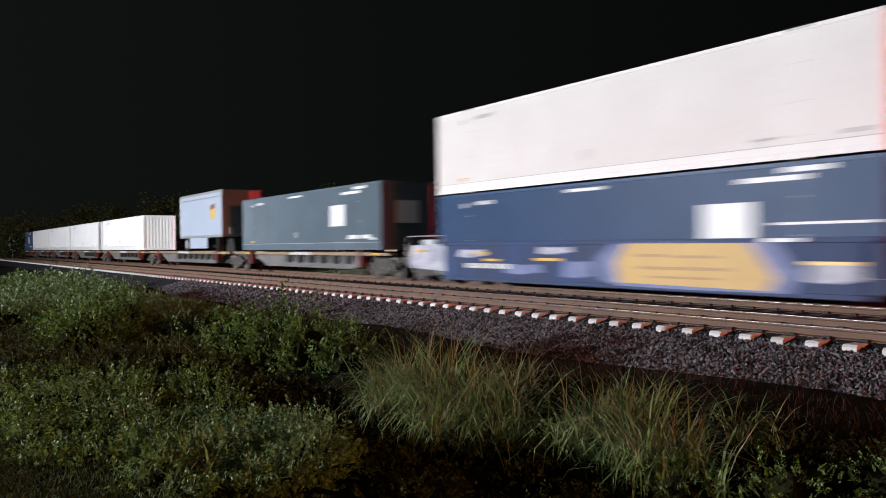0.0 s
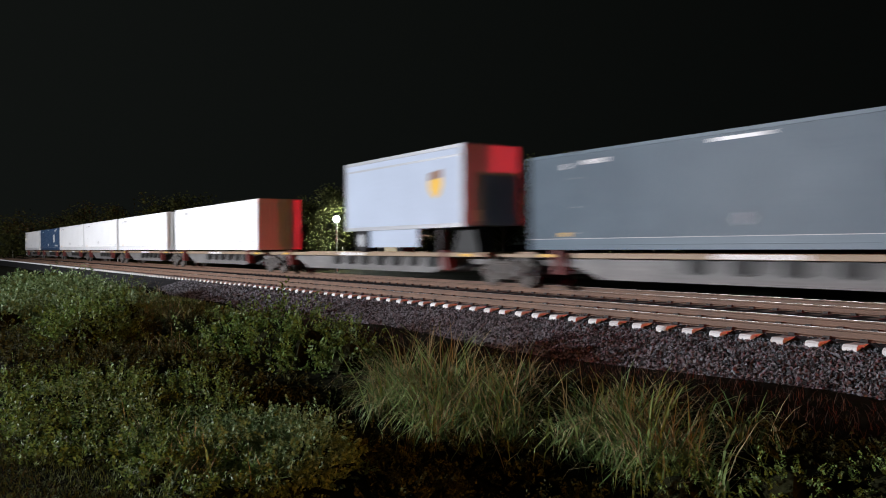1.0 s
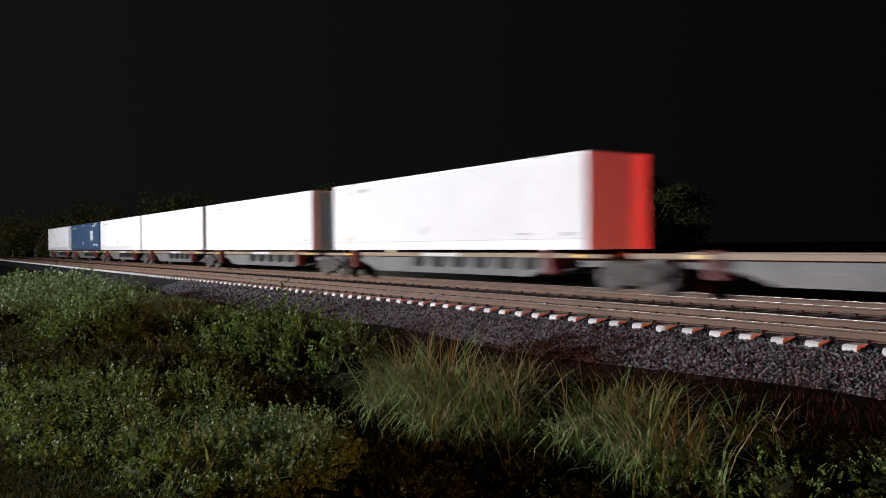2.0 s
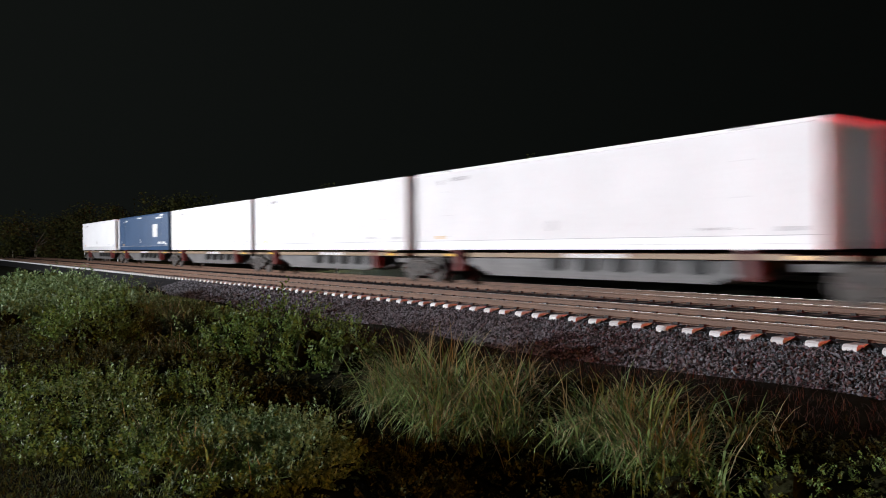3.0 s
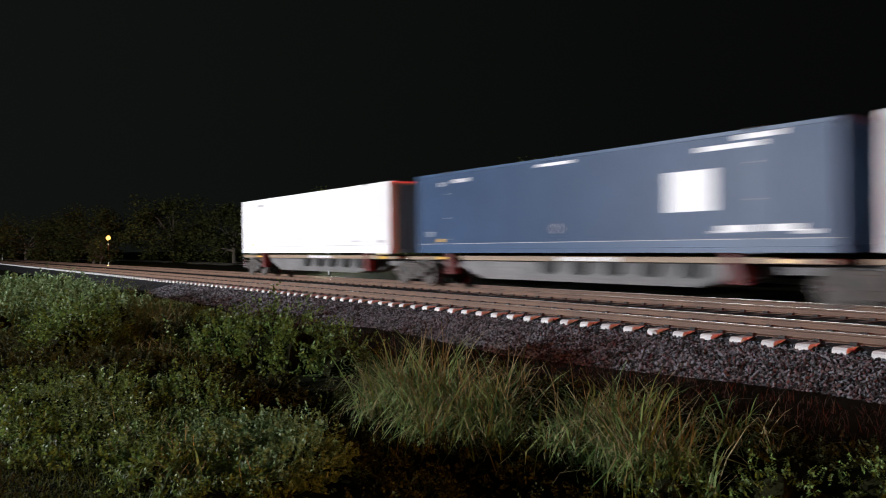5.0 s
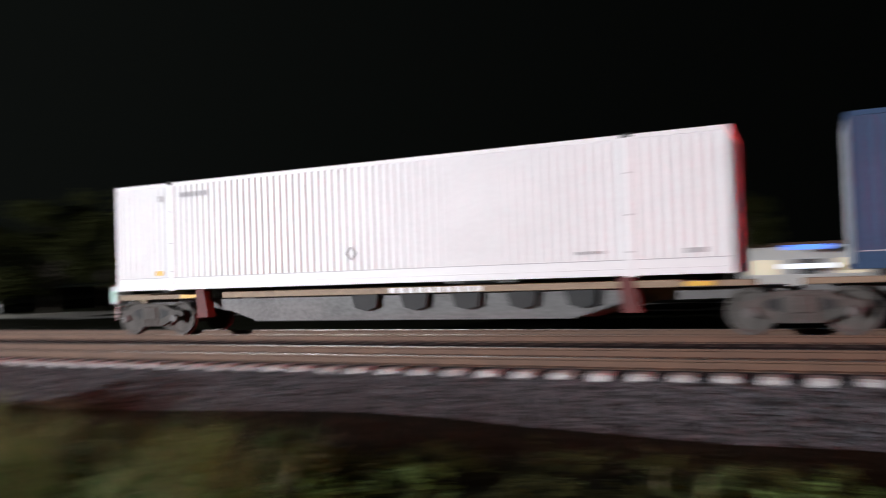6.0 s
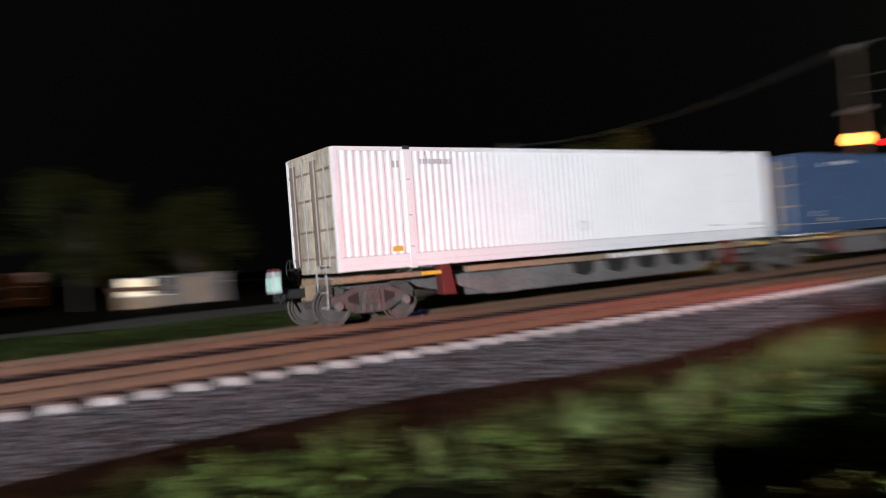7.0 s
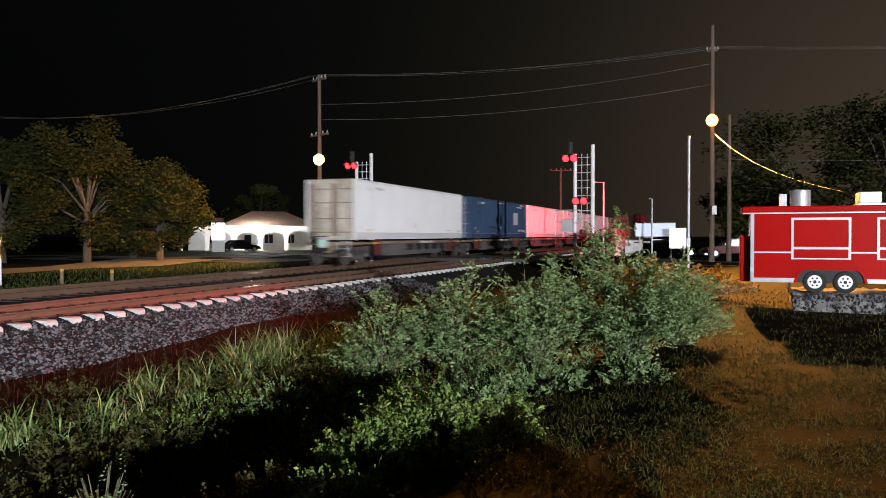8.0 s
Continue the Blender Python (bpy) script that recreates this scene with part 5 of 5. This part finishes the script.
def food_trailer():
    t = thing("food_trailer", "shiny red food trailer with closed serving hatches", "food trailer", pose(26.3, 0, -0.31))
    y0, y1 = -6.6, -0.70
    arch = [(y0, 0.30), (y0, 2.48), (y1, 2.48), (y1, 0.30), (-1.98, 0.30), (-2.03, 0.52), (-2.2, 0.68), (-3.6, 0.68), (-3.77, 0.52), (-3.82, 0.30)]
    part("body", slab(bmesh.new(), arch, 0.0, 2.3, "x"), M["red"], t, "glossy red panelled body")
    part("rear_box", B(0.3, 2.0, y1, y1 + 0.30, 0.30, 1.72), M["red"], t, bevel=0.03)
    part("roof", B(-0.12, 2.4, y0 - 0.1, y1 + 0.26, 2.40, 2.60), M["red"], t, "overhanging red roof edge", bevel=0.03)
    part("roof_trim", B(-0.13, -0.11, y0, y1 + 0.24, 2.37, 2.41), M["alu"], t)
    part("corner_trim", B(-0.012, 0.05, y1 - 0.09, y1 + 0.012, 0.30, 2.40), M["alu"], t, "aluminium corner strip", bevel=0.004)
    part("belt_trim", B(-0.012, 0.0, y0, y1 - 0.09, 1.18, 1.23), M["alu"], t)
    for a, b in ((y0, -3.84), (-1.96, y1 - 0.09)):
        part("skirt_trim", B(-0.014, 0.0, a, b, 0.30, 0.43), M["alu"], t)
    for hy in (-3.45, -5.75):
        f = part("serving_hatch", B(-0.014, 0.0, hy, hy + 1.62, 1.06, 2.20), M["red"], t, "closed red hatch in an aluminium frame")
        for a in ((hy, hy + 0.07, 1.0, 2.25), (hy + 1.55, hy + 1.62, 1.0, 2.25), (hy + 0.07, hy + 1.55, 2.18, 2.25), (hy + 0.07, hy + 1.55, 1.30, 1.37), (hy + 0.07, hy + 1.55, 1.0, 1.04)):
            part("hatch_frame", B(-0.03, -0.013, *a), M["alu"], f)
    part("fender", slab(bmesh.new(), [(-1.90, 0.30), (-1.96, 0.56), (-2.16, 0.74), (-3.64, 0.74), (-3.84, 0.56), (-3.90, 0.30), (-3.82, 0.30), (-3.76, 0.53), (-3.61, 0.68), (-2.19, 0.68), (-2.04, 0.53), (-1.98, 0.30)], -0.03, 0.22, "x"), M["red"], t)
    part("wheel_well", B(0.02, 0.3, -3.8, -2.0, 0.30, 0.68), M["black"], t)
    wheel_pair(t, -2.48)
    wheel_pair(t, -3.30)
    part("vent_drum", rod(bmesh.new(), (0.9, -2.15, 2.6), (0.9, -2.15, 3.12), 0.30, 20), M["alu"], t, "shiny metal exhaust drum", bevel=0.02)
    part("vent_neck", B(0.7, 1.1, -1.75, -1.55, 2.6, 3.0), M["galv"], t)
    part("roof_unit", B(0.6, 1.4, -4.35, -3.75, 2.68, 3.02), M["mark"], t, "white roof air unit", bevel=0.03)
    part("unit_base", B(0.5, 1.5, -4.45, -3.7, 2.6, 2.68), M["galv"], t)
    part("door_latch", B(-0.03, 0.0, -0.78, -0.68, 0.62, 0.75), M["galv"], t)
    part("jack", rod(bmesh.new(), (0.2, -1.8, 0.0), (0.2, -1.8, 0.3), 0.04, 8), M["black"], t)


food_trailer()


def gravel_pad():
    rng = np.random.default_rng(8)
    bm = bmesh.new()
    n, m = 36, 12
    rows = []
    for i in range(n + 1):
        y = -1.85 - 6.5 * i / n
        r = []
        for j, (dx, z) in enumerate([(-0.25, -0.62), (-0.12, -0.20), (0.0, -0.02)] + [(0.3 * k, 0.0) for k in range(1, m - 1)]):
            r.append(bm.verts.new((25.9 + dx + rng.normal(0, 0.03), y + rng.normal(0, 0.03), -0.31 + z + rng.normal(0, 0.02))))
        rows.append(r)
    for i in range(n):
        for j in range(m):
            bm.faces.new((rows[i][j], rows[i + 1][j], rows[i + 1][j + 1], rows[i][j + 1]))
    bm.faces.new([rows[0][j] for j in range(m + 1)])
    tagged(new("gravel_pad", finish("gravel_pad", bm, M["gravel"])), "low rough-edged gravel pad under the trailer", "gravel pad", kind="structure")


gravel_pad()


def pad_rubble():
    """Loose rubble on the pad's broken edge."""
    rng = np.random.default_rng(9)
    n = 2600
    f = rng.random(n)
    x = 25.68 + 0.26 * f + rng.normal(0, 0.04, n)
    y = rng.uniform(-8.2, -1.85, n)
    z = -0.31 + np.interp(f, [0, 0.5, 1], [-0.60, -0.20, -0.01])
    r = rng.uniform(0.02, 0.07, n)
    base = np.array([(1, 0, 0), (-1, 0, 0), (0, 1, 0), (0, -1, 0), (0, 0, 1), (0, 0, -1)], float)
    v = (base[None] * rng.uniform(0.6, 1.35, (n, 6, 1)) + rng.normal(0, 0.22, (n, 6, 3))) * r[:, None, None] + np.stack([x, y, z], -1)[:, None]
    tri = np.array([(0, 2, 4), (2, 1, 4), (1, 3, 4), (3, 0, 4), (2, 0, 5), (1, 2, 5), (3, 1, 5), (0, 3, 5)])
    me = bpy.data.meshes.new("pad_rubble")
    me.from_pydata(v.reshape(-1, 3).tolist(), [], (tri[None] + 6 * np.arange(n)[:, None, None]).reshape(-1, 3).tolist())
    me.materials.append(M["stone"])
    tagged(new("pad_rubble", me), "loose grey rubble on the pad edge", "rubble", kind="stuff")


pad_rubble()


# ---- yellow sign, markers ----
sx, sy = placed(-41.6, 40)
sg = thing("warning_sign", "yellow diamond warning sign with black track symbol", "road sign", pose(sx, sy, lift(sx, sy), 0, 0, 41.6))
part("post", B(-0.05, 0.05, 0.02, 0.10, 0, 2.0), M["mark"], sg, "white post")
face = part("sign_face", slab(bmesh.new(), [(0, 1.05), (0.55, 1.6), (0, 2.15), (-0.55, 1.6)], 0.0, 0.02), M["signyellow"], sg)
face.matrix_basis = pose(0, 0, -0.02)
bm = box(bmesh.new(), -0.28, 0.0, -0.006, 0.0, 1.62, 1.72)
box(bm, -0.19, -0.09, -0.006, 0.0, 1.38, 1.62)
for z in (1.38, 1.52, 1.66, 1.80):
    box(bm, 0.08, 0.24, -0.006, 0.0, z, z + 0.05)
box(bm, 0.08, 0.11, -0.006, 0.0, 1.34, 1.88)
box(bm, 0.21, 0.24, -0.006, 0.0, 1.34, 1.88)
part("symbol", bm, M["black"], sg, "black track symbol")
for az, r in ((-45.0, 38), (-48.0, 37)):
    x, y = placed(az, r)
    mk = thing("marker_post", "small pale marker post by the track", "marker post", pose(x, y, lift(x, y)), group="marker posts")
    part("stake", B(-0.05, 0.05, -0.05, 0.05, 0, 0.75), M["sill"], mk, bevel=0.01)
    part("cap", B(-0.055, 0.055, -0.055, 0.055, 0.6, 0.7), M["gold"], mk)
x, y = placed(-36, 26.5)
ob = thing("utility_marker", "low orange utility marker in the grass", "marker", pose(x, y, lift(x, y)))
part("cone", rod(bmesh.new(), (0, 0, 0), (0, 0, 0.35), 0.18, 12, 0.12), M["gold"], ob, bevel=0.02)


# ---- buildings, signs and cars beyond ----
def restaurant():
    az = -57.2
    x, y = placed(az, 106)
    g = lift(x, y)
    b = thing("restaurant", "white stucco building with arches and brown hipped roof", "building", pose(x, y, g, 0, 0, -az + 4 - 0))
    b.matrix_basis = pose(x, y, g, 0, 0, az)
    part("wall", B(-8.5, 7.5, 2.2, 12, 0, 3.0), M["stucco"], b, "white stucco wall")
    roof = bmesh.new()
    lo = [roof.verts.new(p) for p in ((-4.5, -0.6, 3.25), (8.2, -0.6, 3.25), (8.2, 12.6, 3.25), (-4.5, 12.6, 3.25))]
    hi = [roof.verts.new(p) for p in ((-0.5, 5.5, 5.3), (4.0, 5.5, 5.3))]
    for f in ((lo[0], lo[1], hi[1], hi[0]), (lo[1], lo[2], hi[1]), (lo[2], lo[3], hi[0], hi[1]), (lo[3], lo[0], hi[0]), (lo[3], lo[2], lo[1], lo[0])):
        roof.faces.new(f)
    part("roof", roof, M["rooftile"], b, "brown shingled hipped roof")
    part("fascia", B(-9.0, 8.2, -0.5, -0.3, 2.75, 3.24), M["stucco"], b)
    part("porch_roof", B(-9.0, 8.2, -0.3, 2.2, 3.05, 3.22), M["stucco"], b)
    for i in range(5):
        cx = -7.6 + 3.3 * i
        pts = [(cx - 1.65, 0), (cx - 1.4, 0), (cx - 1.4, 1.6)]
        pts += [(cx - 1.4 * math.cos(a), 1.6 + 0.95 * math.sin(a)) for a in (math.pi * k / 10 for k in range(1, 10))]
        pts += [(cx + 1.4, 1.6), (cx + 1.4, 0), (cx + 1.65, 0), (cx + 1.65, 2.76), (cx - 1.65, 2.76)]
        part("arch", slab(bmesh.new(), pts, -0.45, -0.15), M["stucco"], b, "white stucco arch")
    for wx, ww in ((-6.2, 1.3), (1.2, 1.1), (4.2, 0.9)):
        w = part("window", B(wx - 0.06, wx + ww + 0.06, 2.14, 2.2, 0.9, 2.2), M["mark"], b)
        part("pane", B(wx, wx + ww / 2 - 0.03, 2.11, 2.15, 0.96, 2.14), M["glass"], w)
        part("pane", B(wx + ww / 2 + 0.03, wx + ww, 2.11, 2.15, 0.96, 2.14), M["glass"], w)
    part("door", B(-1.4, -0.5, 2.12, 2.2, 0, 2.1), M["glass"], b)
    for i in range(4):
        part("porch_light", B(-6.1 + 3.3 * i, -5.7 + 3.3 * i, 0.8, 1.2, 3.0, 3.05), M["glow_white"], b, "lit ceiling light")
    lx, ly = placed(az, 104.5)
    lamp("porch_lamp_light", "POINT", (lx, ly, 3.0), (1.0, 0.96, 0.90), 5000, 0.4)
    # pillar sign in front
    px, py = placed(-54.7, 96)
    s = thing("lit_pillar_sign", "lit white sign panel on a brick pillar", "sign", pose(px, py, lift(px, py), 0, 0, az))
    part("pillar", B(-0.7, 0.7, 0, 0.5, 0, 1.4), M["stucco"], s)
    part("panel", B(-0.75, 0.75, -0.05, 0.55, 1.4, 3.4), M["glow_panel"], s, "glowing white panel")
    part("cap", B(-0.6, 0.6, 0, 0.5, 3.4, 4.0), M["redox"], s, bevel=0.05)


restaurant()


def car(az, r, turn, label, lit=True, paint="carpaint", suv=False):
    x, y = placed(az, r)
    c = thing("car", label, "car", pose(x, y, lift(x, y) + 0.06, 0, 0, turn), group="cars beyond the tracks")
    k = 1.25 if suv else 1.0
    low = [(-2.3, 0.32), (-2.3, 0.75), (-2.0, 0.86 * k), (1.2, 0.84 * k), (2.1, 0.70 * k), (2.32, 0.5), (2.3, 0.3)]
    part("body", slab(bmesh.new(), low, -0.88, 0.88), M[paint], c, "glossy dark body", bevel=0.04)
    top = [(-1.9, 0.84 * k), (-1.2, 1.36 * k), (0.2, 1.40 * k), (1.15, 0.84 * k)] if not suv else [(-2.2, 1.05), (-2.0, 1.72), (0.3, 1.75), (1.1, 1.05)]
    part("cabin", slab(bmesh.new(), top, -0.74, 0.74), M["glass"], c, "dark glass cabin", bevel=0.05)
    part("roof_panel", B(-1.1, 0.1, -0.66, 0.66, (1.37 if not suv else 1.74) , (1.41 if not suv else 1.77)), M[paint], c)
    for wx in (-1.4, 1.4):
        for wy in (-0.9, 0.7):
            w = part("wheel", rod(bmesh.new(), (wx, wy, 0.32), (wx, wy + 0.2, 0.32), 0.32, 18), M["rubber"], c)
            part("rim", rod(bmesh.new(), (wx, wy - 0.01, 0.32), (wx, wy + 0.21, 0.32), 0.19, 14), M["galv"], w)
    for s in (-0.62, 0.62):
        if lit:
            part("headlight", rod(bmesh.new(), (2.22, s, 0.62), (2.34, s, 0.62), 0.15, 12), M["glow_white"], c, "lit white headlight")
        part("tail_light", B(-2.33, -2.28, s - 0.15, s + 0.15, 0.68, 0.8), M["glow_reddim"], c)
    return c


car(-56.2, 98, -35, "black sedan with lit headlights beyond the tracks")
car(-49.6, 92, -60, "dark sport utility vehicle with lit headlights", suv=True)
car(-88.6, 70, 175, "car with a lit headlight beyond the crossing")
car(-90.6, 62, 100, "dark red car parked near the utility poles", lit=False, paint="redox")


def pylon(az, r, z0, items, label):
    x, y = placed(az, r)
    g = lift(x, y)
    p = thing("pylon_sign", label, "sign", pose(x, y, g, 0, 0, az))
    for s in (-0.8, 0.8):
        part("leg", B(s - 0.08, s + 0.08, 0, 0.15, 0, z0 - g + 0.1), M["galv"], p)
    for w, za, zb, m, lab in items:
        part("sign_box", B(-w / 2, w / 2, -0.1, 0.25, za - g, zb - g), M[m], p, lab, bevel=0.02)
    return p


ps = pylon(-31.8, 80, 3.6, [(3.6, 3.9, 5.7, "glow_blue", "lit blue sign face"), (2.6, 2.3, 3.2, "glow_panel", "lit white sign face"), (1.8, 0.7, 1.8, "galv", "grey sign box")],
           "tall lit pylon sign with blue and white faces")
part("sign_line", B(-1.3, 1.3, -0.13, -0.1, 4.9, 5.25), M["glow_panel"], ps, "pale bars of unreadable writing")
pylon(0.4, 62, 1.9, [(2.8, 2.15, 2.5, "glow_blue", "lit blue sign face"), (3.4, 0.8, 1.15, "glow_panel", "lit white sign face")], "low lit blue and white sign")


def shop(az, r, w, d, h, label, lit, skin="stucco"):
    x, y = placed(az, r)
    g = lift(x, y)
    b = thing("shop_building", label, "building", pose(x, y, g, 0, 0, az))
    part("wall", B(-w / 2, w / 2, 0, d, 0, h), M[skin], b, "plain rendered wall")
    part("roof", B(-w / 2 - 0.3, w / 2 + 0.3, -0.6, d + 0.3, h, h + 0.3), M["rooftile"], b, bevel=0.03)
    n = max(2, int(w // 2.5))
    for i in range(n):
        cx = -w / 2 + (i + 0.5) * w / n
        wd = part("window", B(cx - 0.8, cx + 0.8, -0.05, 0.0, 0.8, 2.1), M["mark"], b)
        part("pane", B(cx - 0.72, cx + 0.72, -0.07, -0.05, 0.88, 2.02), M["glow_dim"] if lit and i % 2 == 0 else M["glass"], wd)


shop(56.4, 72, 4.2, 5, 2.6, "small white building with a flat brown roof", True)
shop(58.6, 90, 6.0, 6, 2.2, "low pale building among trees", True)
shop(0.5, 66, 9, 6, 3.0, "low shop with lit windows across the road", True)
shop(-3, 92, 12, 6, 3.2, "low dark shop across the road", False, "rooftile")
shop(22.4, 66, 5.0, 5, 2.5, "low pale building behind trees", False)
pylon(21.8, 60, 2.4, [(2.0, 2.5, 2.95, "glow_panel", "lit white sign face")], "low lit white sign before a building")
car(22.4, 50, 8, "dark car with lit headlights across the tracks")
hutx, huty = placed(-16.4, 57)
hut = thing("storage_hut", "low pale grey storage hut beside a kiosk", "hut", pose(hutx, huty, lift(hutx, huty), 0, 0, -16.4))
part("wall", B(-1.9, 1.9, 0, 2.2, 0, 1.95), M["steel"], hut, bevel=0.02)
part("roof", B(-2.0, 2.0, -0.12, 2.3, 1.95, 2.05), M["steel"], hut, bevel=0.02)
part("door", B(-0.5, 0.4, -0.04, 0.0, 0.05, 1.8), M["sill"], hut)
shop(-13.5, 58, 4.0, 3, 1.2, "low tan kiosk with dim lit windows", True, "sill")

# lit boards and a shed beyond the crossing
def board(az, r, w, z0, z1, material, label, name="sign_board"):
    x, y = placed(az, r)
    g = lift(x, y)
    b = thing(name, label, "sign", pose(x, y, g, 0, 0, az))
    part("face", B(-w / 2, w / 2, -0.04, 0.04, z0 - g, z1 - g), M[material], b, bevel=0.01)
    part("frame", B(-w / 2 - 0.06, w / 2 + 0.06, 0.04, 0.14, z0 - g - 0.06, z1 - g + 0.06), M["galv"], b)
    for s in (-0.4, 0.4):
        part("leg", B(s * w - 0.05, s * w + 0.05, 0.05, 0.13, 0, z0 - g), M["galv"], b)
    return b


bn = board(-85.5, 78, 3.6, 1.3, 2.5, "glow_dull", "lit white banner board beyond the crossing")
for k, (a, b, z) in enumerate(((-1.2, 0.2, 1.0), (-0.2, 0.9, 0.72), (-1.4, -0.5, 0.5))):
    part("banner_line", B(a, b, -0.06, -0.045, z + 1.0, z + 1.12), M["galv"], bn, "dull bar of unreadable writing")
board(-87.0, 76, 1.4, 0.2, 2.0, "glow_panel", "lit white panel board by the road")
street_post(75, 6.2, 5.6, "thin post lit red by the crossing lights", 0.2)
shedx, shedy = placed(-83.6, 84)
shed = thing("equipment_shed", "small pale railway equipment shed", "shed", pose(shedx, shedy, lift(shedx, shedy), 0, 0, -84))
part("wall", B(-1.6, 1.6, 0, 2.2, 0, 2.9), M["stucco"], shed, bevel=0.02)
part("roof", B(-1.8, 1.8, -0.2, 2.4, 2.9, 3.1), M["rooftile"], shed, bevel=0.02)
part("door", B(-0.5, 0.5, -0.04, 0.0, 0, 2.1), M["galv"], shed)


def lamp_on_post(az, r, z, material, label, colour, watts):
    x, y = placed(az, r)
    g = lift(x, y)
    p = thing("yard_lamp", label, "lamp post", pose(x, y, g))
    part("post", rod(bmesh.new(), (0, 0, 0), (0, 0, z - g), 0.07, 8), M["galv"], p)
    bm = bmesh.new()
    bmesh.ops.create_uvsphere(bm, u_segments=12, v_segments=8, radius=0.30)
    part("globe", bm, M[material], p, "glowing lamp globe", at=pose(0, 0, z - g), smooth=True).visible_shadow = False
    lamp("yard_lamp_light", "POINT", (x, y, z), colour, watts, 0.3)


lamp_on_post(63.4, 66, 3.6, "glow_white", "bright white yard lamp among trees", (0.95, 1.0, 0.95), 5000)
lamp_on_post(78.1, 118, 3.2, "glow_amber", "amber yard lamp by a distant tree", (1.0, 0.7, 0.2), 900)
lamp_on_post(84.3, 150, 3.4, "glow_amber", "distant amber yard lamp", (1.0, 0.7, 0.3), 300)
tree(*placed(78.6, 116), 4.2, 3.2, 60, "small yellow-lit tree in the distance", n=2600)


def motions():
    for ob, o, y, z in MOVING:
        walk(ob, [(t / 2, pose(tail(t / 2) + o, y, z)) for t in range(17)])


motions()
